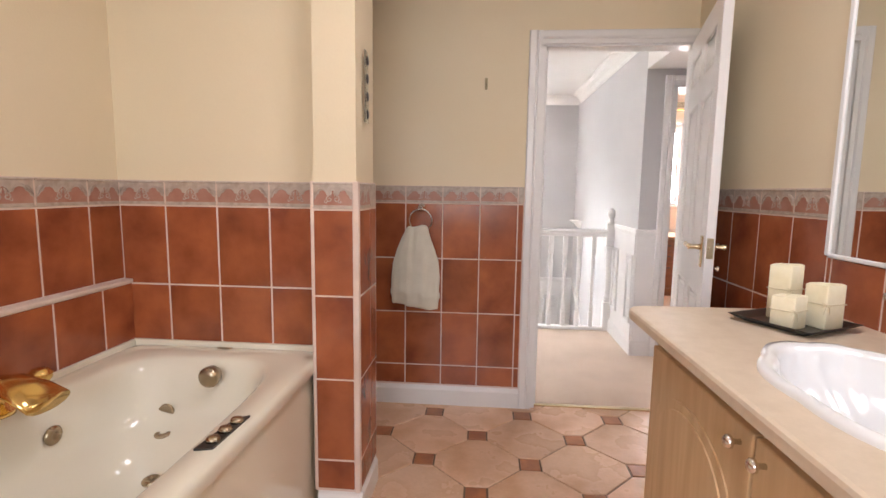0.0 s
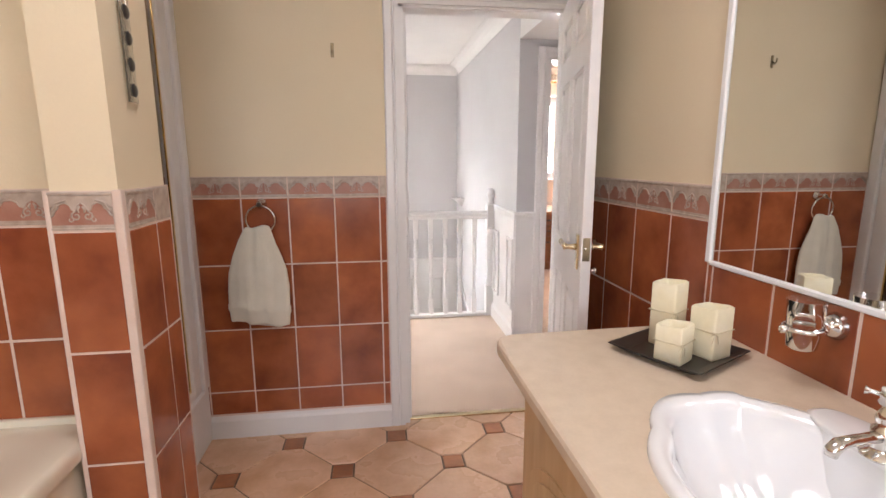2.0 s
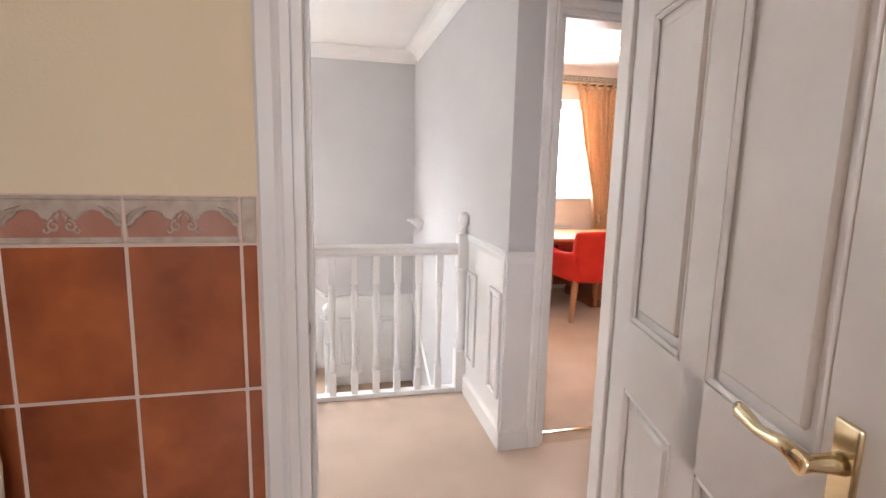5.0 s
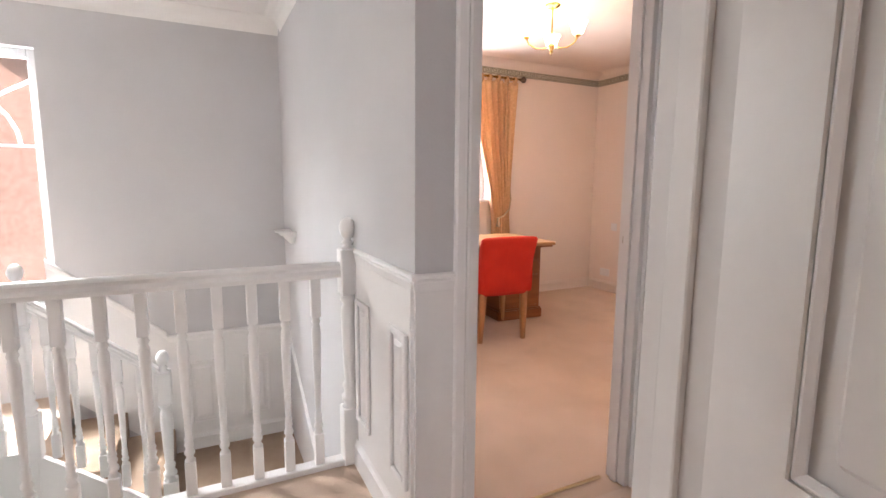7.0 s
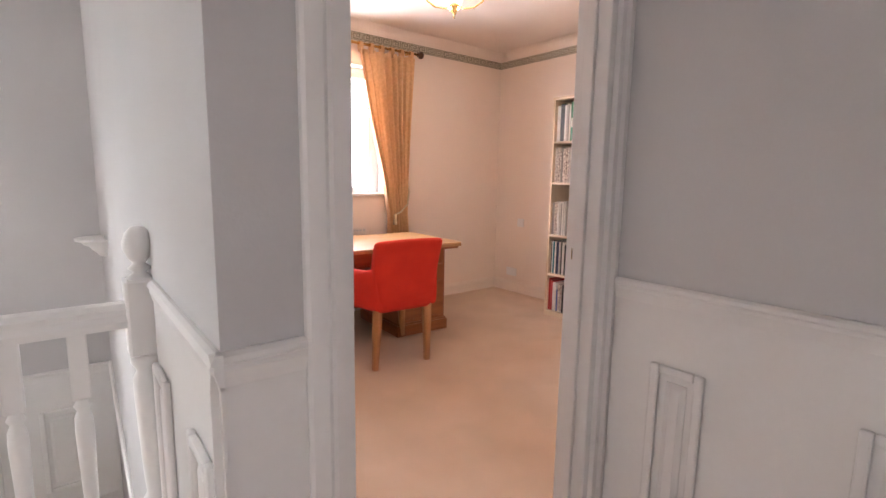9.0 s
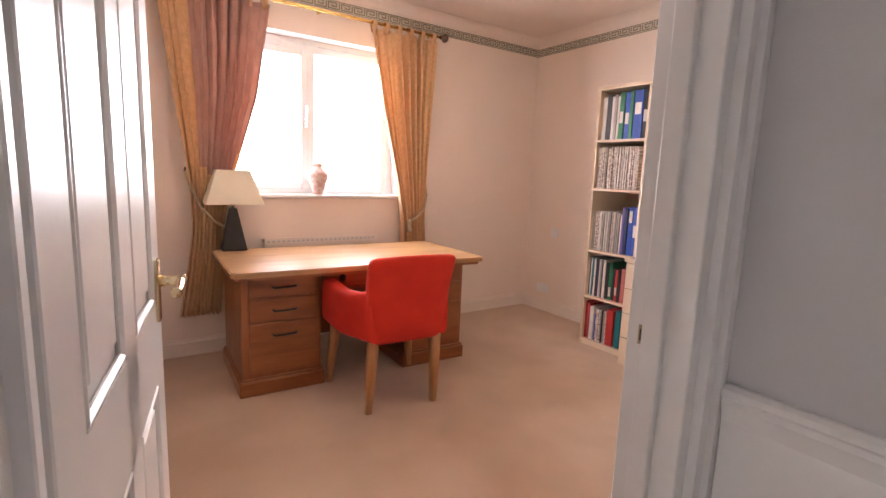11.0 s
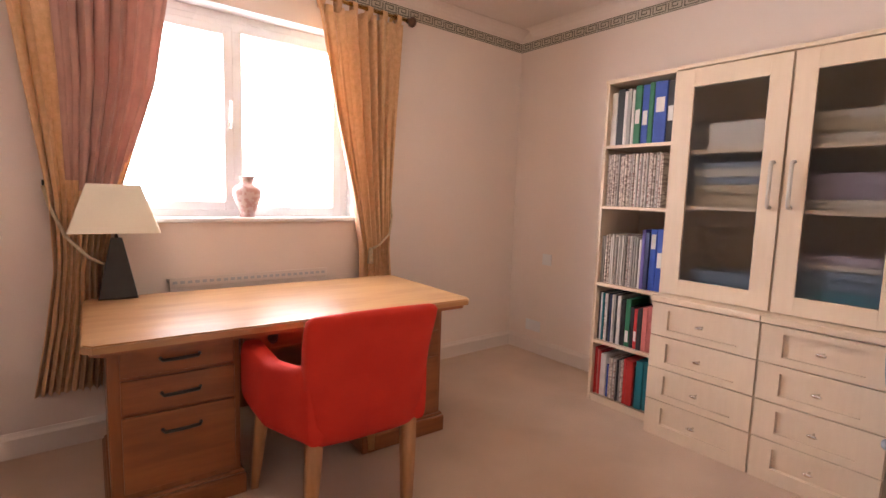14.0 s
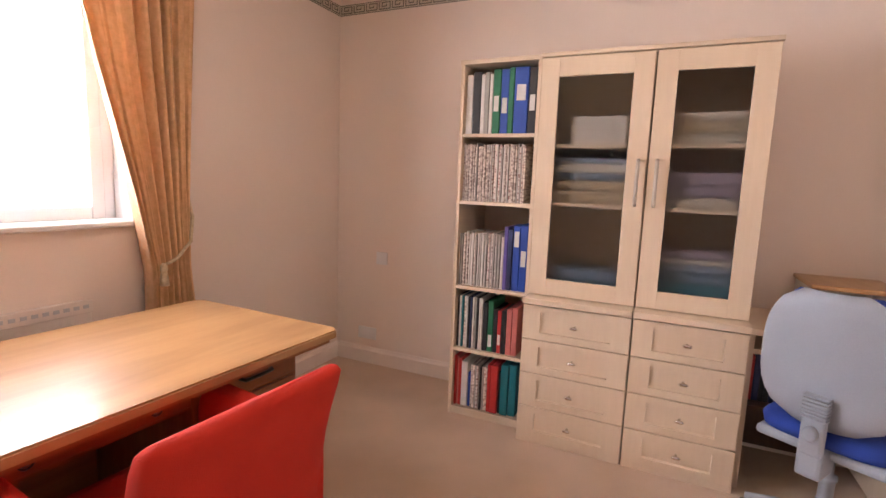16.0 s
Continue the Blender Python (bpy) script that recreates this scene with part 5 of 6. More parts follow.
for s in (-1, 1):
    b = bm_new()
    rings = []
    for y, zt, x, hw in ((-0.27, 0.66, 0.200, 0.028), (-0.22, 0.655, 0.214, 0.036), (-0.15, 0.635, 0.240, 0.040), (-0.05, 0.632, 0.276, 0.042), (0.08, 0.640, 0.280, 0.042), (0.18, 0.645, 0.280, 0.042), (0.225, 0.635, 0.279, 0.040), (0.248, 0.60, 0.277, 0.030), (0.252, 0.56, 0.275, 0.014)):
        zb = 0.39
        r = []
        for k in range(20):
            a = 2 * math.pi * k / 20
            c, q = math.cos(a), math.sin(a)
            r.append((s * (x + hw * math.copysign(abs(c) ** 0.55, c)), y, (zt + zb) / 2 + (zt - zb) / 2 * math.copysign(abs(q) ** 0.5, q)))
        rings.append(r)
    loft(b, rings, True, True)
    part("armrest", b, M_red, ch, "red upholstered arm")

# desk lamp
lp = thing("table_lamp", (2.70, 8.25, 0.7265), "table lamp with a black pyramid base and square cream shade", "lamp", rz=-5)
b = bm_new()
sq = lambda s, z: ring_pts(0, 0, s, s, 40, z, 32)
loft(b, [sq(0.072, 0.0), sq(0.070, 0.008), sq(0.022, 0.225), sq(0.018, 0.228)], True, True)
part("base", b, M_black, lp, "black pyramid base")
lp.scale = (1.03, 1.03, 1.16)
part("stem", lathe(bm_new(), [(0.008, 0.226), (0.008, 0.30)], 10), M_chrome, lp)
b = bm_new()
loft(b, [sq(0.162, 0.255), sq(0.095, 0.432), sq(0.092, 0.432), sq(0.158, 0.256), sq(0.162, 0.255)], False, False)
part("shade", b, M_lampshade, lp, "square tapered cream shade")

# radiator
ra = thing("radiator", (3.34, 8.44, 0.12), "white panel radiator under the window behind the desk", "radiator")
part("panel", box(bm_new(), -0.42, 0.42, -0.075, -0.055, 0.0, 0.62, r=0.008, seg=2), M_skirt, ra)
part("rear_panel", box(bm_new(), -0.41, 0.41, -0.03, -0.003, 0.01, 0.61, r=0.006), M_upvc, ra)
g = part("grille", box(box(bm_new(), -0.42, 0.42, -0.078, -0.004, 0.62, 0.640, r=0.003), -0.42, 0.42, -0.080, -0.074, 0.600, 0.652, r=0.002), M_skirt, ra, "white top grille")
for k in range(24):
    u = -0.395 + 0.0343 * k
    part("slot", box(bm_new(), u - 0.010, u + 0.010, -0.0815, -0.0795, 0.620, 0.634), M_grey, g)

# window things
va = thing("vase", (3.335, 8.475, 1.0705), "pink patterned ceramic vase on the window sill", "vase")
part("body", lathe(bm_new(), [(0.038, 0), (0.042, 0.006), (0.038, 0.02), (0.058, 0.07), (0.076, 0.12), (0.079, 0.145), (0.066, 0.17), (0.038, 0.185), (0.034, 0.195), (0.036, 0.21), (0.044, 0.222), (0.046, 0.226), (0.038, 0.226), (0.028, 0.20)], 24), M_vase, va)


def interp(rows, z):
    for a, b in zip(rows, rows[1:]):
        if b[0] <= z <= a[0]:
            f = (a[0] - z) / (a[0] - b[0])
            f = f * f * (3 - 2 * f) if len(a) > 3 else f
            return [p + (q - p) * f for p, q in zip(a[1:3], b[1:3])]
    return list(rows[-1][1:3])


def cloth(bm, rows, y0, amp, folds, u0, u1, phase, nz=44, nu=90):
    """A pleated hanging. rows: (height, left edge, right edge) from the top down."""
    zt, zb = rows[0][0], rows[-1][0]
    front, back = [], []
    for j in range(nz + 1):
        z = zt + (zb - zt) * j / nz
        a, b = interp(rows, z)
        fr, br = [], []
        for i in range(nu + 1):
            u = u0 + (u1 - u0) * i / nu
            s = math.sin(2 * math.pi * folds * u + phase + 0.5 * math.sin(z * 1.7 + u * 5))
            y = y0 - amp * 1.05 * (s + 0.35 * math.sin(4.4 * math.pi * folds * u + 2)) * (0.75 + 0.4 * math.sin(u * 9 + z * 1.3))
            x = a + (b - a) * (u + 0.008 * math.sin(2 * math.pi * folds * u * 2))
            fr.append(bm.verts.new((x, y, z)))
            br.append(bm.verts.new((x, y + 0.004, z)))
        front.append(fr)
        back.append(br)
    for g, fl in ((front, False), (back, True)):
        for r, q in zip(g, g[1:]):
            for i in range(nu):
                vs = (r[i], r[i + 1], q[i + 1], q[i])
                f = bm.faces.new(vs[::-1] if fl else vs)
                f.smooth = True
    n = nz
    for j in range(n):
        bm.faces.new((front[j][0], front[j + 1][0], back[j + 1][0], back[j][0]))
        bm.faces.new((front[j][-1], back[j][-1], back[j + 1][-1], front[j + 1][-1]))
    for i in range(nu):
        bm.faces.new((front[0][i], back[0][i], back[0][i + 1], front[0][i + 1]))
        bm.faces.new((front[-1][i], front[-1][i + 1], back[-1][i + 1], back[-1][i]))
    return bm


rod = thing("curtain_rod", (0, 8.365, 2.325), "brass curtain pole with turned wooden finials above the window", "curtain pole")
part("pole", lathe(bm_new(), [(0.012, 2.28), (0.012, 4.30)], 14, (0, 0, 0), 'x'), M_gold, rod)
for x, s in ((4.30, 1), (2.28, -1)):
    part("finial", lathe(bm_new(), [(0.012, x), (0.018, x + 0.006 * s), (0.014, x + 0.012 * s), (0.030, x + 0.028 * s), (0.034, x + 0.042 * s), (0.026, x + 0.058 * s), (0.006, x + 0.066 * s)], 16, (0, 0, 0), 'x'), M_darkwood_shade, rod, "dark turned wooden finial")
for x in (2.45, 3.32, 4.22):
    part("bracket", box(bm_new(), x - 0.008, x + 0.008, 0.0, 0.074, -0.012, 0.012, r=0.003), M_gold, rod)


def curtain(rows, tabs, backlit, hook, tie):
    c = thing("curtain", (0, 0, 0), "gold brown tab top curtain held by a rope tieback", "curtain", "curtains at the study window")
    a, b = rows[0][1], rows[0][2]
    lo, hi = backlit
    if lo > 0:
        part("drape", cloth(bm_new(), rows, 8.362, 0.022, 9, 0, lo, 0.3, nu=int(90 * lo) + 6), M_curtain, c, "gold brown woven fabric")
        # Pinkish tint painted above the tie for window light through the gold cloth.
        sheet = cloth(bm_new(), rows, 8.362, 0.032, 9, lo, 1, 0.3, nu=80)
        face = part("drape", sheet, M_curtain_backlit, c, "gold brown fabric tinted pinkish where light comes through")
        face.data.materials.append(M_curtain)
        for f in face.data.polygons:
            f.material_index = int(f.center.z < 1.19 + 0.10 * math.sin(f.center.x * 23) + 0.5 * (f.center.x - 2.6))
    else:
        part("drape", cloth(bm_new(), rows, 8.362, 0.030, 8, 0, 1, 1.0, nu=110), M_curtain, c, "gold brown woven fabric")
    for k in range(tabs):
        x = a + (b - a) * (k + 0.3) / (tabs - 0.4)
        bm = tube(bm_new(), [(0, 0.0, -0.07), (0, -0.018, -0.02), (0, -0.016, 0.008), (0, 0, 0.018), (0, 0.016, 0.008), (0, 0.018, -0.02), (0, 0.002, -0.07)], 0.003, 4)
        for v in bm.verts:
            v.co.x = v.co.x * 8 + x
            v.co.y += 8.365
            v.co.z += 2.325
        part("tab", bm, M_curtain, c, "fabric tab over the pole")
    t = part("tieback", tube(bm_new(), tie, [0.008] * len(tie), 8), M_rope, c, "twisted cream rope tieback")
    e = tie[-1]
    part("tassel", lathe(bm_new(), [(0.007, 0.01), (0.014, 0.0), (0.016, -0.02), (0.012, -0.028), (0.018, -0.06), (0.020, -0.09), (0.004, -0.092)], 12, e), M_rope, t, "cream tassel")
    part("hook", tube(bm_new(), [(hook[0], 8.44, hook[1]), (hook[0], 8.40, hook[1]), (hook[0], 8.385, hook[1] + 0.02)], 0.005, 6), M_black, c, "dark tieback hook")
    return c


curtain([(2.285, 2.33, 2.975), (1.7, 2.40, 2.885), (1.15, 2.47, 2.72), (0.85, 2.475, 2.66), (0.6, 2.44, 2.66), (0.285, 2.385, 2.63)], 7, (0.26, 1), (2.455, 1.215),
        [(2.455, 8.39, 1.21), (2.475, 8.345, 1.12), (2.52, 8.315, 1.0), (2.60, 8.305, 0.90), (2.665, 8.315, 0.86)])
curtain([(2.285, 3.69, 4.265), (1.7, 3.80, 4.23), (1.15, 3.93, 4.20), (0.85, 3.985, 4.195), (0.6, 3.98, 4.22), (0.285, 3.96, 4.25)], 6, (0, 0), (4.215, 1.19),
        [(4.215, 8.39, 1.19), (4.205, 8.345, 1.08), (4.17, 8.315, 0.97), (4.09, 8.305, 0.90), (4.03, 8.312, 0.875)])

# shelf unit
SX0, SX1 = 5.025, 5.446
un = thing("bookshelf", (SX0, 6.935, 0), "tall narrow birch bookcase full of binders and magazines", "bookcase")
part("side", box(bm_new(), 0, SX1 - SX0, 0.0, 0.018, 0, 1.905, r=0.001), M_birch, un)
part("side", box(bm_new(), 0, SX1 - SX0, 0.402, 0.420, 0, 1.905, r=0.001), M_birch, un)
part("back", box(bm_new(), SX1 - SX0 - 0.006, SX1 - SX0, 0.018, 0.402, 0.02, 1.9), M_birch, un)
part("top", box(bm_new(), -0.004, SX1 - SX0, -0.001, 0.424, 1.888, 1.910, r=0.001), M_birch, un)
part("plinth", box(bm_new(), 0.01, 0.02, 0.018, 0.402, 0.0, 0.045), M_birch, un)
for z in (0.045, 0.385, 0.735, 1.193, 1.541):
    part("shelf", box(bm_new(), 0.002, SX1 - SX0 - 0.006, 0.018, 0.402, z - 0.018, z, r=0.001), M_birch, un)

COL = {}


def flat(name, c, c2=None, rough=0.5, sc=20):
    if name not in COL:
        COL[name] = mat(name, c, c2 or tuple(q * 0.85 for q in c), sc, rough, fine=0.03, rnd=0.06)
    return COL[name]


B_blue = flat("blue_card", (0.02, 0.07, 0.38))
B_green = flat("green_card", (0.015, 0.16, 0.07))
B_white = flat("white_card", (0.68, 0.64, 0.60))
B_black = flat("black_card", (0.02, 0.02, 0.025))
B_red = flat("red_card", (0.50, 0.03, 0.03))
B_pink = flat("pink_card", (0.55, 0.16, 0.14))
B_teal = flat("teal_card", (0.01, 0.16, 0.20))
B_grey = flat("grey_card", (0.36, 0.33, 0.30))
B_navy = flat("navy_card", (0.03, 0.04, 0.12))
B_purple = flat("purple_card", (0.14, 0.10, 0.36))
B_mag = mat("magazine_spines", (0.62, 0.55, 0.49), (0.32, 0.25, 0.22), 60, 0.45, stretch=(0.2, 0.2, 1.4), rnd=0.4, contrast=(0.45, 0.58))
B_mag2 = mat("magazine_spines_pale", (0.62, 0.56, 0.51), (0.30, 0.15, 0.13), 75, 0.45, stretch=(0.2, 0.2, 1.2), rnd=0.4, contrast=(0.5, 0.62))
books = {}


def book(kind, t, h, d, m, label, cat, group, tag=0.0):
    key = (kind, t, h, d, m.name, tag)
    if key not in books:
        b = bm_new()
        box(b, 0, d, -t / 2, t / 2, 0, h, r=min(0.003, t * 0.25))
        ob = new(kind, mesh_of(kind, b, m))
        if tag:
            part("spine_label", box(bm_new(), -0.0012, 0.001, -t * 0.32, t * 0.32, h * tag, h * (tag + 0.24)), B_white, ob, "white spine label")
        tagged(ob, label, cat, group)
        books[key] = ob
        return ob
    return copy_thing(books[key], Matrix.Identity(4))


def fill(z, specs, y_start=7.334, gap=0.0008, x0=5.045):
    """Stands books on a shelf from the window end on."""
    y = y_start
    for kind, t, h, d, m, tag, lean in specs:
        y -= t / 2 + gap
        ob = book(kind, t, h, d, m, {"ring_binder": "card ring binder upright in the bookcase", "magazine": "thin magazine standing in the bookcase", "book": "hardback book standing in the bookcase",
                                     "folder": "slim card folder standing in the bookcase"}[kind], kind.replace("_", " "), kind.replace("_", " ") + "s in the bookcase", tag)
        ob.matrix_world = Matrix.Translation((x0 + random.uniform(-0.004, 0.012), y, z)) @ pose(0, 0, 0, lean, 0, 0)
        y -= t / 2


fill(1.5415, [("ring_binder", 0.036, 0.30, 0.28, B_white, 0, 0), ("ring_binder", 0.045, 0.315, 0.28, B_black, 0, 0), ("folder", 0.022, 0.30, 0.25, B_white, 0, 0), ("folder", 0.022, 0.31, 0.25, B_grey, 0, 0),
              ("folder", 0.018, 0.30, 0.25, B_white, 0, 0), ("ring_binder", 0.040, 0.32, 0.28, B_green, 0.35, 0), ("ring_binder", 0.042, 0.32, 0.28, B_blue, 0.32, 0), ("ring_binder", 0.028, 0.325, 0.28, B_green, 0, 0),
              ("ring_binder", 0.072, 0.325, 0.29, B_blue, 0.50, 0), ("ring_binder", 0.042, 0.32, 0.28, B_black, 0.35, 0)])
random.seed(5)
fill(1.1935, [("magazine", random.choice((0.006, 0.007, 0.009, 0.011)), random.choice((0.285, 0.295, 0.30)), 0.22, random.choice((B_mag, B_mag, B_mag2, B_white, B_grey)), 0, 0) for _ in range(38)], gap=0.0006)
fill(0.7355, [("magazine", random.choice((0.006, 0.008, 0.010)), random.choice((0.28, 0.29, 0.295)), 0.22, random.choice((B_mag, B_mag2, B_white, B_grey, B_mag)), 0, 0) for _ in range(24)]
     + [("folder", 0.014, 0.29, 0.24, B_grey, 0, 0), ("folder", 0.016, 0.28, 0.24, B_white, 0, 0), ("ring_binder", 0.020, 0.335, 0.26, B_purple, 0, 0), ("ring_binder", 0.024, 0.32, 0.27, B_navy, 0, 0), ("ring_binder", 0.038, 0.34, 0.28, B_blue, 0.68, 0), ("ring_binder", 0.040, 0.345, 0.28, B_blue, 0.38, 0)])
fill(0.3855, [("magazine", 0.012, 0.29, 0.22, (B_black, B_white, B_teal, B_mag, B_white, B_black, B_navy, B_white, B_grey, B_black, B_white)[_], 0, 0) for _ in range(11)]
     + [("book", 0.010, 0.29, 0.22, B_white, 0, 0), ("book", 0.028, 0.27, 0.20, B_black, 0, 0), ("book", 0.030, 0.28, 0.20, B_green, 0.1, 0), ("book", 0.024, 0.24, 0.19, B_black, 0, 0), ("book", 0.022, 0.235, 0.19, B_red, 0.2, 0), ("book", 0.026, 0.24, 0.19, B_black, 0, 0), ("folder", 0.030, 0.25, 0.24, B_pink, 0, 0),
        ("folder", 0.028, 0.262, 0.24, B_pink, 0, 0)])
fill(0.0455, [("folder", 0.014, 0.29, 0.22, B_red, 0, 0), ("magazine", 0.010, 0.28, 0.22, B_pink, 0, 0), ("ring_binder", 0.016, 0.27, 0.25, B_red, 0, 0), ("ring_binder", 0.036, 0.26, 0.26, B_white, 0, 0), ("folder", 0.018, 0.20, 0.25, B_blue, 0, 0)]
     + [("magazine", 0.010, 0.25, 0.22, random.choice((B_grey, B_mag, B_mag2, B_black)), 0, 0) for _ in range(9)]
     + [("folder", 0.020, 0.27, 0.24, B_red, 0, 0), ("ring_binder", 0.040, 0.27, 0.26, B_red, 0, 0), ("book", 0.014, 0.24, 0.2, B_black, 0, 0), ("ring_binder", 0.042, 0.28, 0.27, B_teal, 0, 0), ("ring_binder", 0.040, 0.285, 0.27, B_teal, 0, 0)])


def knob_mesh(yk, zk):
    """An oval knob on a short stem."""
    bm = lathe(bm_new(), [(0.005, 0.0165), (0.005, -0.010), (0.009, -0.013), (0.011, -0.018), (0.008, -0.023), (0.002, -0.025)], 14, (0, 0, 0), 'x')
    for v in bm.verts:
        k = 1.75 if v.co.x < -0.011 else 1.0
        v.co.y = v.co.y * k + yk
        v.co.z = v.co.z * (0.85 if k > 1 else 1.0) + zk
    return bm


def cabinet(y0, y1, handle_low):
    ya, w = y0, y1 - y0
    c = thing("display_cabinet", (5.0, y0, 0.745), "tall birch cabinet with a frosted glass door on a drawer base", "cabinet", "glazed cabinets in the study")
    D = 0.446
    t = 0.018
    part("side", box(bm_new(), 0.02, D, 0.001, t, 0, 1.145), M_birch, c)
    part("side", box(bm_new(), 0.02, D, w - t, w - 0.001, 0, 1.145), M_birch, c)
    part("back", box(bm_new(), D - 0.006, D, t, w - t, 0, 1.145), M_birch, c)
    part("top", box(bm_new(), -0.006, D, -0.002, w + 0.002, 1.145, 1.163, r=0.001), M_birch, c)
    for z in (0.0, 0.447, 0.727):
        part("shelf", box(bm_new(), 0.026, D - 0.006, t, w - t, z, z + t), M_birch, c)
    d = part("door", box(box(box(box(bm_new(), 0, 0.02, 0.004, 0.088, 0.004, 1.14, r=0.001), 0, 0.02, w - 0.088, w - 0.004, 0.004, 1.14, r=0.001), 0.0005, 0.0195, 0.088, w - 0.088, 0.004, 0.085), 0.0005, 0.0195, 0.088, w - 0.088, 1.052, 1.14), M_birch, c, "birch door frame")
    g = part("glass", box(bm_new(), 0.009, 0.013, 0.085, w - 0.085, 0.082, 1.055), M_smoke, d, "frosted grey glass")
    g.visible_shadow = False
    hy = 0.038 if handle_low else w - 0.038
    part("handle", tube(bm_new(), [(0.0, hy, 0.47), (-0.026, hy, 0.472), (-0.034, hy, 0.48), (-0.034, hy, 0.66), (-0.026, hy, 0.668), (0.0, hy, 0.67)], 0.0085, 8), M_satin, d, "satin metal bar handle")
    b = thing("drawer_base", (4.925, y0, 0), "birch drawer unit with four recessed drawers and small knobs", "drawers", "drawer units under the cabinets")
    part("carcass", box(bm_new(), 0.018, 0.521, 0.001, w - 0.001, 0.03, 0.715), M_birch, b)
    part("plinth", box(bm_new(), 0.004, 0.50, 0.003, w - 0.003, 0.0, 0.03), M_birch, b)
    part("top", box(bm_new(), -0.018, 0.521, 0.0005, w - 0.0005, 0.715, 0.744, r=0.003), M_birch, b)
    zs = [0.028, 0.192, 0.364, 0.536, 0.710]
    for z0, z1 in zip(zs, zs[1:]):
        bm = bm_new()
        e, q, sx = 0.003, 0.036, 0.088
        rings = []
        for xx, a, c in ((0.0175, e, 0), (0.0008, e, 0), (0.0, e + 0.001, 0), (0.0, sx, q), (0.0165, sx + 0.0015, q + 0.0015)):
            k = 0.001 if (xx == 0.0 and a < 0.01) else 0
            ya_, yb_ = a + (0 if a > 0.01 else 0.001), w - a - (0 if a > 0.01 else 0.001)
            za, zb = (z0 + 0.003 + k, z1 - 0.003 - k) if c == 0 else (z0 + c, z1 - c)
            rings.append([(xx, ya_, za), (xx, yb_, za), (xx, yb_, zb), (xx, ya_, zb)])
        loft(bm, rings, True, True)
        for f in bm.faces:
            f.smooth = False
        dr = part("drawer", bm, M_birch, b, "birch drawer with a recessed panel")
        part("knob", knob_mesh(w / 2, (z0 + z1) / 2), M_chrome, dr, "small metal knob")
    return c


cabinet(6.427, 6.932, True)
cabinet(5.968, 6.425, False)
LIN = [flat("white_linen", (0.60, 0.56, 0.50), rough=0.9), flat("blue_linen", (0.20, 0.26, 0.36), rough=0.9), flat("lilac_linen", (0.36, 0.30, 0.38), rough=0.9), flat("beige_linen", (0.50, 0.40, 0.28), rough=0.9), flat("teal_linen", (0.08, 0.24, 0.30), rough=0.9)]


def linens(yc, z, w, items):
    for m, h in items:
        solid("folded_linen", (5.20, yc, z), box(bm_new(), -0.13, 0.14, -w / 2 + random.uniform(0, 0.02), w / 2 - random.uniform(0, 0.02), 0.0005, h, r=h * 0.35, seg=3), LIN[m], "folded household linen stacked inside the glazed cabinet", "linen", "folded linens in the cabinets")
        z += h + 0.0005


for k in range(2):
    solid("storage_box", (5.2, 6.66, 1.4905 + 0.067 * k), box(bm_new(), -0.12, 0.14, -0.13, 0.13, 0, 0.066, r=0.004), B_white, "white storage box stacked inside the glazed cabinet", "box", "boxes in the cabinet")
linens(6.68, 1.2105, 0.36, [(3, 0.06), (3, 0.05), (1, 0.03), (0, 0.05), (1, 0.025)])
linens(6.68, 0.7635, 0.34, [(4, 0.06), (1, 0.06)])
linens(6.20, 1.4905, 0.34, [(0, 0.05), (3, 0.05), (0, 0.04)])
linens(6.20, 1.2105, 0.34, [(0, 0.05), (2, 0.05), (2, 0.06)])
linens(6.20, 0.7635, 0.34, [(4, 0.05), (4, 0.05), (1, 0.05), (1, 0.04), (0, 0.025), (2, 0.04)])

# low shelf unit and raised shelf beyond the cabinets
lo = thing("low_bookcase", (4.99, 5.41, 0), "low birch shelf unit with books beside the cabinets", "bookcase")
part("worktop", box(bm_new(), -0.02, 0.456, 0.0, 0.553, 0.70, 0.725, r=0.002), M_birch, lo)
part("side", box(bm_new(), 0, 0.456, 0.533, 0.552, 0.0, 0.70), M_birch, lo)
part("side", box(bm_new(), 0, 0.456, 0.001, 0.02, 0.0, 0.70), M_birch, lo)
part("shelf", box(bm_new(), 0, 0.45, 0.02, 0.533, 0.615, 0.635), M_birch, lo)
# Inner shelf and back coloured dark for the shade inside the birch unit.
part("shelf", box(bm_new(), 0, 0.45, 0.02, 0.533, 0.365, 0.385), M_darkwood_shade, lo)
part("back", box(bm_new(), 0.44, 0.456, 0.02, 0.533, 0.02, 0.70), M_darkwood_shade, lo)
random.seed(8)
y = 5.94
for k in range(13):
    t = random.choice((0.018, 0.024, 0.03))
    m = random.choice((B_black, B_navy, B_red, B_green, B_grey, B_black))
    y -= t / 2 + 0.001
    ob = book("book", t, 0.20 + 0.02 * (k % 2), 0.15, m, "hardback book standing on the low shelf", "book", "books on the low shelf")
    ob.matrix_world = Matrix.Translation((5.06, y, 0.3855))
    tagged(ob, "hardback book standing on the low shelf", "book", "books on the low shelf")
    y -= t / 2
ris = thing("raised_shelf", (5.20, 5.42, 0.7255), "pine raised shelf standing on the low bookcase", "shelf")
part("top", box(bm_new(), -0.10, 0.24, 0.0, 0.33, 0.172, 0.192, r=0.004), M_desktop, ris)
part("side", box(bm_new(), -0.08, 0.24, 0.30, 0.318, 0.0, 0.172), M_white, ris)
part("side", box(bm_new(), -0.08, 0.24, 0.002, 0.02, 0.0, 0.172), M_white, ris)

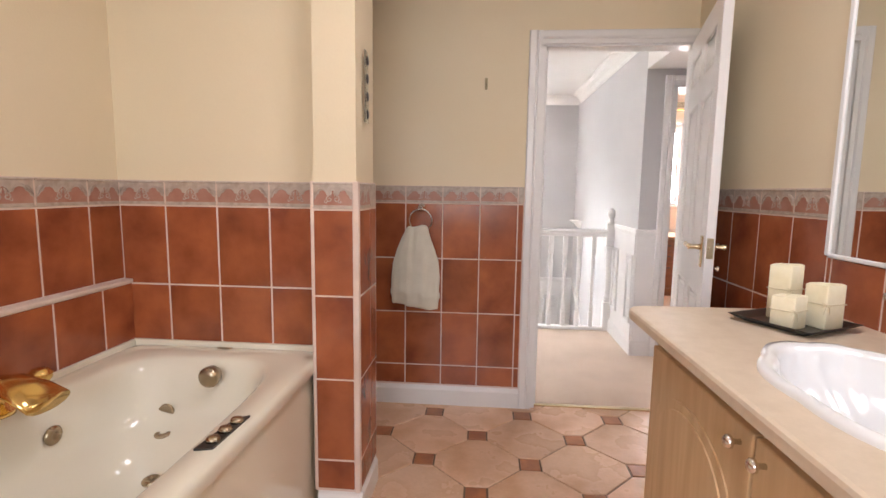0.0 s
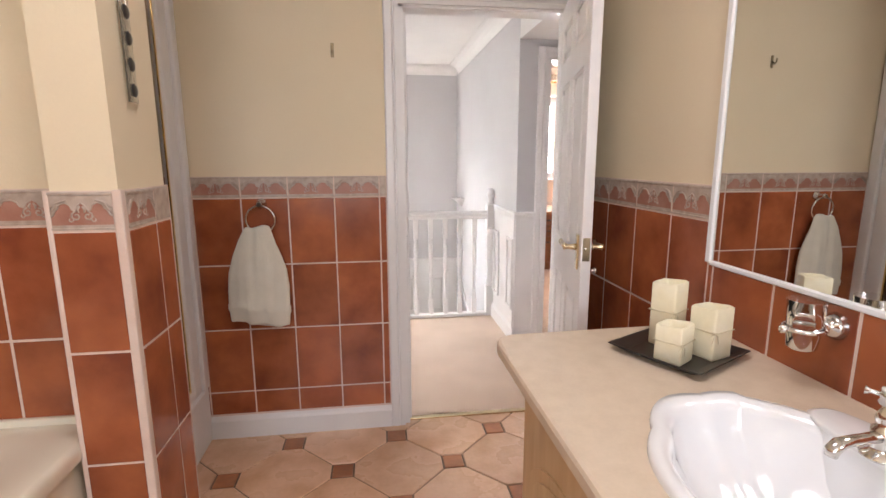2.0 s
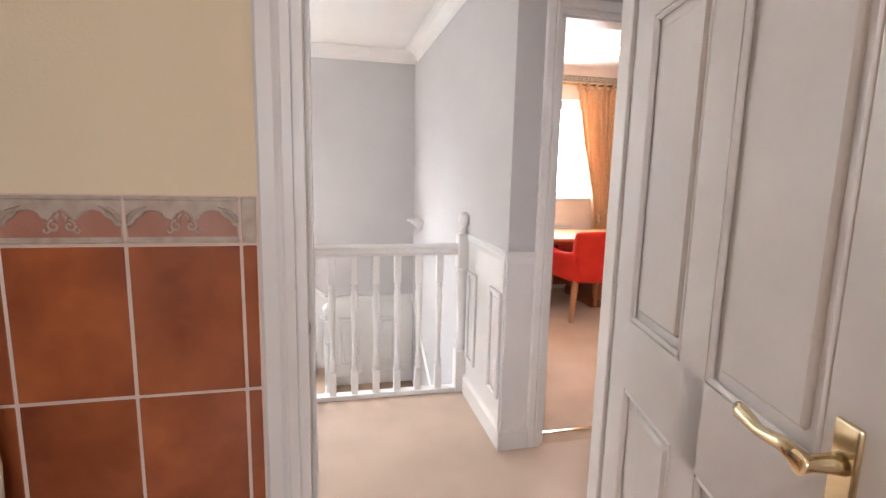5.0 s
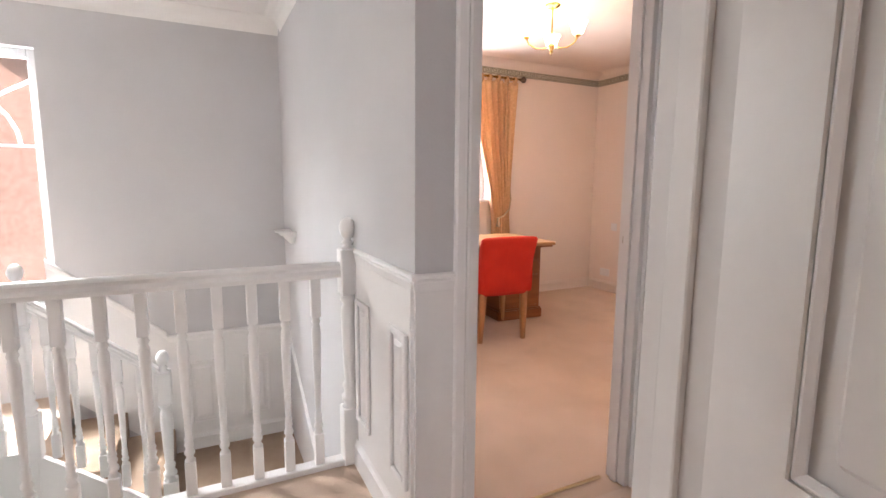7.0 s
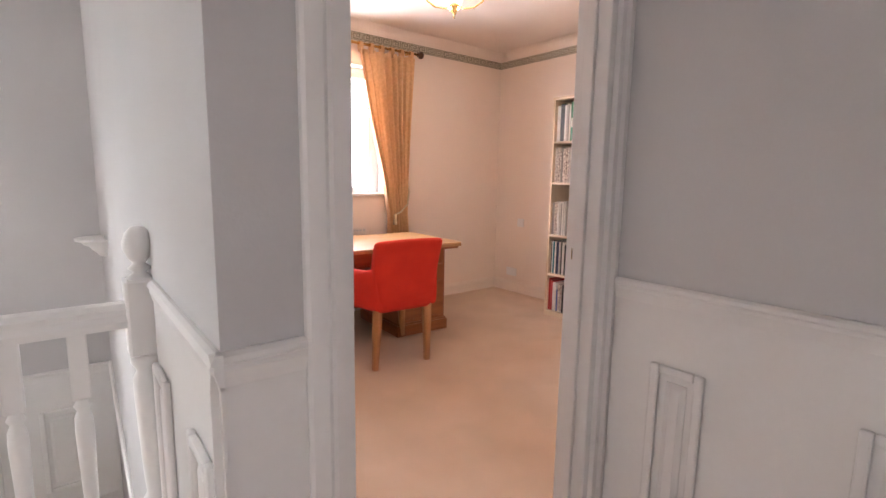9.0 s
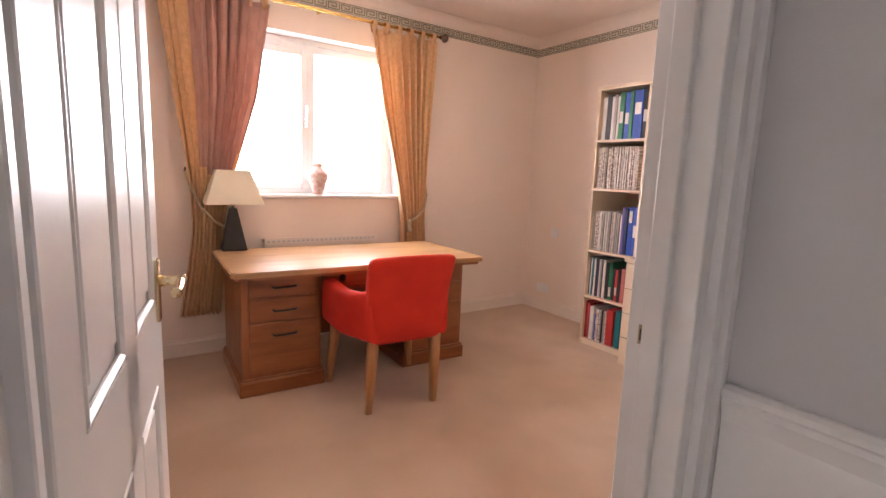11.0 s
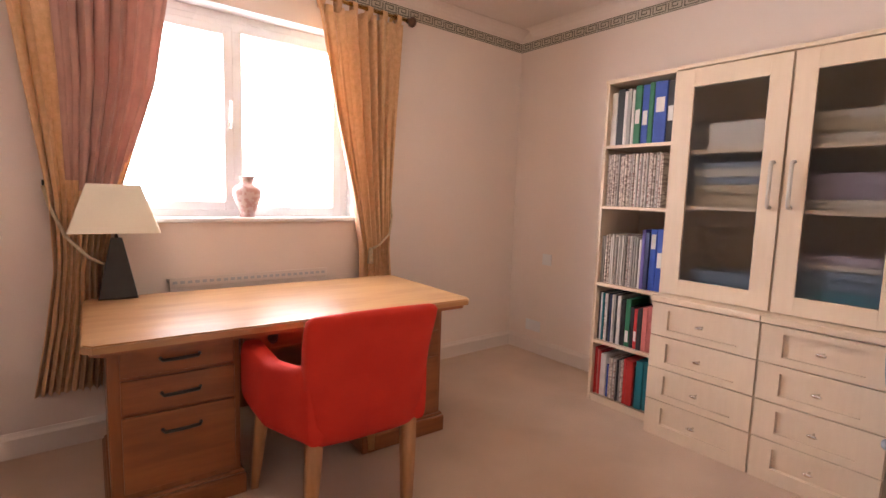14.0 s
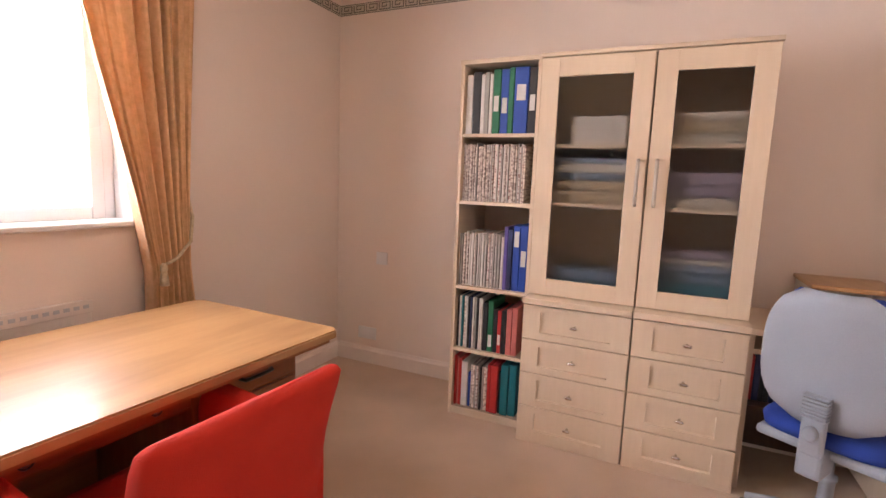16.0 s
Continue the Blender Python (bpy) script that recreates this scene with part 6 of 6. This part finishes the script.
# office chair facing the low unit
oc = thing("office_chair", (4.694, 5.72, 0.0), "swivel office chair with grey plastic shell and blue seat", "chair", rz=-32)
oc.scale = (0.9, 0.86, 1.02)
b = bm_new()
rings = []
for i in range(13):
    z = 0.505 + 0.455 * i / 12
    q = (i / 12 - 0.5) * 2
    hw = 0.235 * (1 - abs(q) ** 3.2 * 0.42) * (1.0 - 0.04 * q)
    if i in (0, 12):
        hw *= 0.78
    rings.append([(-0.20 - 0.02 * q + 0.035 * (py / hw) ** 2 + px, py, z) for px, py, _ in ring_pts(0, 0, 0.018 if 0 < i < 12 else 0.008, hw, 2.6, z, 36)])
loft(b, rings, True, True)
part("back_shell", b, M_greyplas, oc, "light grey plastic back shell")
b = bm_new()
rings = []
for i in range(11):
    z = 0.53 + 0.425 * i / 10
    q = (i / 10 - 0.5) * 2
    hw = 0.225 * (1 - abs(q) ** 3.2 * 0.42)
    rings.append([(-0.168 - 0.02 * q + 0.035 * (py / hw) ** 2 + px, py, z) for px, py, _ in ring_pts(0, 0, 0.022 if 0 < i < 10 else 0.01, hw, 2.6, z, 36)])
loft(b, rings, True, True)
part("back_cushion", b, M_bluefab, oc, "blue fabric back cushion")
b = bm_new()
loft(b, [ring_pts(0.06, 0, 0.19, 0.20, 4, 0.425, 40), ring_pts(0.06, 0, 0.225, 0.235, 4, 0.44, 40), ring_pts(0.06, 0, 0.232, 0.242, 4, 0.47, 40), ring_pts(0.06, 0, 0.21, 0.22, 4, 0.492, 40), ring_pts(0.06, 0, 0.13, 0.14, 3, 0.498, 40)], True, True)
part("seat", b, M_bluefab, oc, "blue fabric seat cushion")
part("seat_pan", box(bm_new(), -0.16, 0.26, -0.225, 0.225, 0.40, 0.437, r=0.02, seg=3), M_greyplas, oc)
b = bm_new()
box(b, -0.238, -0.200, -0.04, 0.04, 0.42, 0.60, r=0.01, seg=2)
stem = part("back_stem", b, M_greyplas, oc, "ribbed grey back support")
for k in range(7):
    part("rib", box(bm_new(), -0.246, -0.200, -0.043, 0.043, 0.545 + 0.012 * k, 0.552 + 0.012 * k, r=0.002), M_greyplas, stem)
part("bracket", box(bm_new(), -0.23, -0.10, -0.045, 0.045, 0.34, 0.44, r=0.015, seg=2), M_greyplas, oc)
part("adjuster", lathe(bm_new(), [(0.02, -0.262), (0.026, -0.258), (0.026, -0.236)], 14, (0, 0.0, 0.50), 'x'), M_greyplas, oc, "round adjusting knob")
part("mechanism", tube(bm_new(), [(-0.14, 0, 0.37), (-0.05, 0, 0.375), (0.05, 0, 0.385)], 0.032, 12), M_greyplas, oc)
part("gas_stem", lathe(bm_new(), [(0.028, 0.12), (0.028, 0.27), (0.034, 0.275), (0.034, 0.29), (0.018, 0.292), (0.018, 0.39)], 14), M_greyplas, oc)
for k in range(5):
    a = radians(72 * k + 20)
    b = tube(bm_new(), [(0.02 * math.cos(a), 0.02 * math.sin(a), 0.115), (0.16 * math.cos(a), 0.16 * math.sin(a), 0.10), (0.29 * math.cos(a), 0.29 * math.sin(a), 0.07)], [0.03, 0.024, 0.016], 10)
    sp = part("spoke", b, M_greyplas, oc)
    part("castor", lathe(bm_new(), [(0.012, -0.022), (0.026, -0.020), (0.026, 0.020), (0.012, 0.022)], 14, (0.29 * math.cos(a), 0.29 * math.sin(a), 0.0265), 'y'), M_black, sp, "black castor")

# sockets and switch
for nm, y, z, w, lab, cat in (("wall_socket", 8.178, 0.215, 0.146, "white double power socket on the study wall", "socket"), ("wall_switch", 8.07, 0.757, 0.086, "white square blanking plate on the study wall", "wall plate")):
    t = thing(nm, (5.449, y, z), lab, cat)
    part("plate", box(bm_new(), -0.009, 0.0, -w / 2, w / 2, -0.043, 0.043, r=0.003, seg=2), M_white, t)
    part("rocker", box(bm_new(), -0.011, -0.008, -0.012, 0.012, -0.01, 0.022, r=0.001), M_white, t)
t = thing("wall_socket", (1.983, 7.95, 0.30), "white power socket low on the study wall", "socket")
part("plate", box(bm_new(), 0, 0.009, -0.073, 0.073, -0.043, 0.043, r=0.003, seg=2), M_peach, t)
part("rocker", box(bm_new(), 0.008, 0.011, -0.012, 0.012, -0.01, 0.022, r=0.001), M_white, t)

pic = thing("picture", (1.983, 6.81, 1.20), "framed picture with a pale mount on the study wall", "picture")
part("frame", box(box(box(box(bm_new(), 0, 0.022, -0.28, -0.262, 0, 0.85, r=0.003), 0, 0.022, 0.262, 0.28, 0, 0.85, r=0.003), 0, 0.022, -0.262, 0.262, 0, 0.018, r=0.003), 0, 0.022, -0.262, 0.262, 0.832, 0.85, r=0.003), M_black, pic, "thin dark frame")
part("mount", box(bm_new(), 0.002, 0.010, -0.262, 0.262, 0.018, 0.832), B_grey, pic, "pale grey mount")
part("print", box(bm_new(), 0.010, 0.0115, -0.16, 0.16, 0.16, 0.70), flat("print_tone", (0.42, 0.28, 0.24), (0.5, 0.42, 0.36), sc=5), pic, "soft pink and grey print")

# chandelier
cx, cy = 3.56, 6.93
cd = thing("chandelier", (cx, cy, 2.515), "brass three arm chandelier with lit frosted glass shades", "ceiling light")
cd.scale = (1, 1, 0.82)
part("rose", lathe(bm_new(), [(0.055, 0.0), (0.055, -0.012), (0.035, -0.028), (0.012, -0.034)], 20), M_gold, cd)
part("stem", lathe(bm_new(), [(0.007, -0.03), (0.007, -0.31), (0.016, -0.32), (0.022, -0.34), (0.016, -0.365), (0.008, -0.38), (0.014, -0.395), (0.003, -0.41)], 14), M_gold, cd)
for k in range(3):
    a = radians(120 * k + 52)
    c, s = math.cos(a), math.sin(a)
    arm = part("arm", tube(bm_new(), [(0.015 * c, 0.015 * s, -0.335), (0.06 * c, 0.06 * s, -0.375), (0.13 * c, 0.13 * s, -0.38), (0.185 * c, 0.185 * s, -0.35), (0.205 * c, 0.205 * s, -0.305)], 0.006, 8), M_gold, cd, "curved brass arm")
    part("cup", lathe(bm_new(), [(0.012, -0.312), (0.022, -0.302), (0.024, -0.293)], 12, (0.205 * c, 0.205 * s, 0)), M_gold, arm)
    part("shade", lathe(bm_new(), [(0.026, -0.295), (0.040, -0.275), (0.048, -0.235), (0.064, -0.195), (0.067, -0.190), (0.060, -0.196), (0.044, -0.235), (0.030, -0.28)], 20, (0.205 * c, 0.205 * s, 0)), M_bulb, arm, "lit frosted bell shade")

# ---- outdoors ----
slab("ground", M_grass, [(-300, 300, -300, 500, -2.95, -2.90)], "lawn and ground outside", "ground")
hs_ = thing("house", (-2.2, 19.0, -2.9), "red brick house with a tiled gable roof across the garden", "house")
part("wall", box(bm_new(), -3.5, 3.5, 0, 7, 0, 4.9), M_brick, hs_, "red brick walls")
bm = bm_new()
vs = [bm.verts.new(p) for p in ((-3.5, 0, 4.9), (3.5, 0, 4.9), (0, 0, 7.6), (-3.5, 0.25, 4.9), (3.5, 0.25, 4.9), (0, 0.25, 7.6))]
for f in ((0, 1, 2), (5, 4, 3), (0, 3, 4, 1), (1, 4, 5, 2), (2, 5, 3, 0)):
    bm.faces.new([vs[i] for i in f])
part("gable", bm, M_brick, hs_, "brick gable")
for s in (-1, 1):
    bm = bm_new()
    vs = [bm.verts.new(p) for p in ((s * 3.9, -0.3, 4.6), (0, -0.3, 7.62), (0, 7.3, 7.62), (s * 3.9, 7.3, 4.6), (s * 3.9, -0.3, 4.72), (0, -0.3, 7.78), (0, 7.3, 7.78), (s * 3.9, 7.3, 4.72))]
    for f in ((0, 1, 2, 3), (7, 6, 5, 4), (0, 4, 5, 1), (1, 5, 6, 2), (2, 6, 7, 3), (3, 7, 4, 0)):
        bm.faces.new([vs[i] for i in f])
    part("roof", bm, M_roof, hs_, "brown tiled roof slope")
for x, z in ((-2.6, 2.4), (-2.6, 0.5), (2.6, 0.5)):
    w_ = part("window", box(bm_new(), x - 0.6, x + 0.6, -0.05, 0.02, z, z + 1.15, r=0.01), M_upvc, hs_, "white window")
    for q in (-0.29, 0.29):
        part("pane", box(bm_new(), x + q - 0.25, x + q + 0.25, -0.07, -0.052, z + 0.08, z + 1.07), M_black, w_, "dark window pane")
for s in (-1, 1):
    bm = bm_new()
    vs = [bm.verts.new(p) for p in ((s * 3.95, -0.34, 4.45), (s * 3.95, -0.34, 4.68), (0, -0.34, 7.75), (0, -0.34, 7.52), (s * 3.95, -0.30, 4.45), (s * 3.95, -0.30, 4.68), (0, -0.30, 7.75), (0, -0.30, 7.52))]
    for f in ((0, 1, 2, 3), (7, 6, 5, 4), (0, 4, 5, 1), (1, 5, 6, 2), (2, 6, 7, 3), (3, 7, 4, 0)):
        bm.faces.new([vs[i] for i in f])
    part("bargeboard", bm, M_upvc, hs_, "white bargeboard")
part("downpipe", tube(bm_new(), [(0.2, -0.06, 0), (0.2, -0.06, 6.9)], 0.05, 8), M_upvc, hs_, "white downpipe")
# hedge seen low through the study window
random.seed(3)
hedge = bm_new()
for k in range(900):
    x, y, z = random.uniform(-2, 14), random.gauss(21, 0.5), random.uniform(-2.9, -1.0 + 0.35 * math.sin(k))
    t = bmesh.new()
    bmesh.ops.create_icosphere(t, subdivisions=1, radius=random.uniform(0.12, 0.3))
    for v in t.verts:
        v.co *= random.uniform(0.7, 1.3)
    merge(hedge, t, pose(x, y, z, random.uniform(0, 90), random.uniform(0, 90), 0))
tagged(new("hedge", mesh_of("hedge", hedge, M_leaf)), "green leafy hedge beyond the garden", "hedge", kind="stuff")
# high visibility vest hung on the wall below the far landing
vest = thing("vest", (-0.06, 7.85, -1.05), "bright yellow safety vest with white bands hanging on the wall", "vest")
bm = bm_new()
rows = [(0.0, 0.19), (0.12, 0.185), (0.26, 0.18), (0.36, 0.175), (0.43, 0.165), (0.49, 0.12), (0.54, 0.06), (0.565, 0.025)]
loft(bm, [[(hw * math.cos(q) * (1 + 0.03 * math.sin(z * 30)), -0.035 + (0.022 + 0.006 * math.sin(hw * 60 + 9 * q)) * math.sin(q), z) for q in [2 * math.pi * k / 36 for k in range(36)]] for z, hw in rows], True, True)
part("body", bm, M_yellow, vest, "bright yellow cloth")
for s_ in (-1, 1):
    part("trim", tube(bm_new(), [(s_ * 0.17, -0.062, 0.40), (s_ * 0.12, -0.064, 0.48), (s_ * 0.05, -0.062, 0.55), (s_ * 0.02, -0.05, 0.575)], 0.008, 6), M_white, vest, "white edging")
part("band", box(bm_new(), -0.175, 0.175, -0.068, -0.060, 0.30, 0.34, r=0.002), M_white, vest, "white reflective band")

# ---- wall and floor tiles, piece by piece ----
lay_tiles(bath_north, (0, 4.266, 0), (1, 0, 0), 0, cuts(-0.028, 0.860, 0.622), ROWS3)
lay_tiles(bath_east, (1.713, 0, 0), (0, 1, 0), -90, cuts(3.165, 4.266, 3.556), ROWS3)
lay_tiles(bath_east, (1.713, 0, 0), (0, 1, 0), -90, cuts(-0.28, 3.165, 3.556), [(0.853, 1.045)], border=False)
lay_tiles(bath_west, (-0.765, 0, 0), (0, 1, 0), 90, cuts(-0.28, 3.352, 3.2), [(0.872, 1.160)])
lay_tiles(bath_ledge, (-0.735, 0, 0), (0, 1, 0), 90, cuts(-0.28, 3.352, 3.2), [(0.60, 0.856)], border=False)
lay_tiles(tub_wall, (0, 3.355, 0), (1, 0, 0), 0, cuts(-0.760, 0.042, -0.163), [(0.60, 0.853), (0.853, 1.160)])
lay_tiles(pier, (0, 3.234, 0), (1, 0, 0), 0, [(0.048, 0.192)], ROWS3)
lay_tiles(pier, (0.206, 0, 0), (0, 1, 0), 90, [(3.246, 3.40), (3.40, 3.494)], ROWS3)

P = 0.243
hs = 0.047
bm = prism(bm_new(), [(-P + hs + 0.004, -hs), (-P + hs + 0.004, hs), (-hs, P - hs - 0.004), (hs, P - hs - 0.004), (P - hs - 0.004, hs), (P - hs - 0.004, -hs), (hs, -P + hs + 0.004), (-hs, -P + hs + 0.004)], -0.012, 0.0)
bmesh.ops.bevel(bm, geom=[e for e in bm.edges if all(abs(v.co.z) < 1e-6 for v in e.verts)], offset=0.003, segments=1, affect='EDGES')
octo = mesh_of("floor_tile", bm, M_octo)
dot = mesh_of("floor_inset", box(bm_new(), -hs + 0.004, hs - 0.004, -hs + 0.004, hs - 0.004, -0.012, 0.0, r=0.002), M_dot)
for i in range(-6, 7):
    for j in range(-18, 3):
        cx, cy = 0.637 + P * i, 3.925 + P * j
        if not (-0.2 < cx < 1.8 and -0.35 < cy < 4.45):
            continue
        if (i + j) % 2:
            if cy > 4.2 or cx > 1.6 or cx < -0.1:
                t = bmesh.new()
                t.from_mesh(octo)
                bmesh.ops.translate(t, verts=t.verts[:], vec=(cx, cy, 0))
                for co, no in (((0, 4.298, 0), (0, 1, 0)), ((1.716, 0, 0), (1, 0, 0)), ((-0.03, 0, 0), (-1, 0, 0))):
                    cut = bmesh.ops.bisect_plane(t, geom=t.verts[:] + t.edges[:] + t.faces[:], plane_co=co, plane_no=no, clear_outer=True)
                    es = [e for e in cut["geom_cut"] if isinstance(e, bmesh.types.BMEdge)]
                    if es:
                        bmesh.ops.edgenet_fill(t, edges=es)
                if len(t.faces) > 4:
                    piece("floor_tile", mesh_of("floor_tile", t, M_octo), bath_floor, Matrix.Identity(4))
                else:
                    t.free()
            else:
                piece("floor_tile", octo, bath_floor, Matrix.Translation((cx, cy, 0)))
        elif cy < 4.25 and 0 < cx < 1.66:
            piece("floor_inset", dot, bath_floor, Matrix.Translation((cx, cy, 0)))
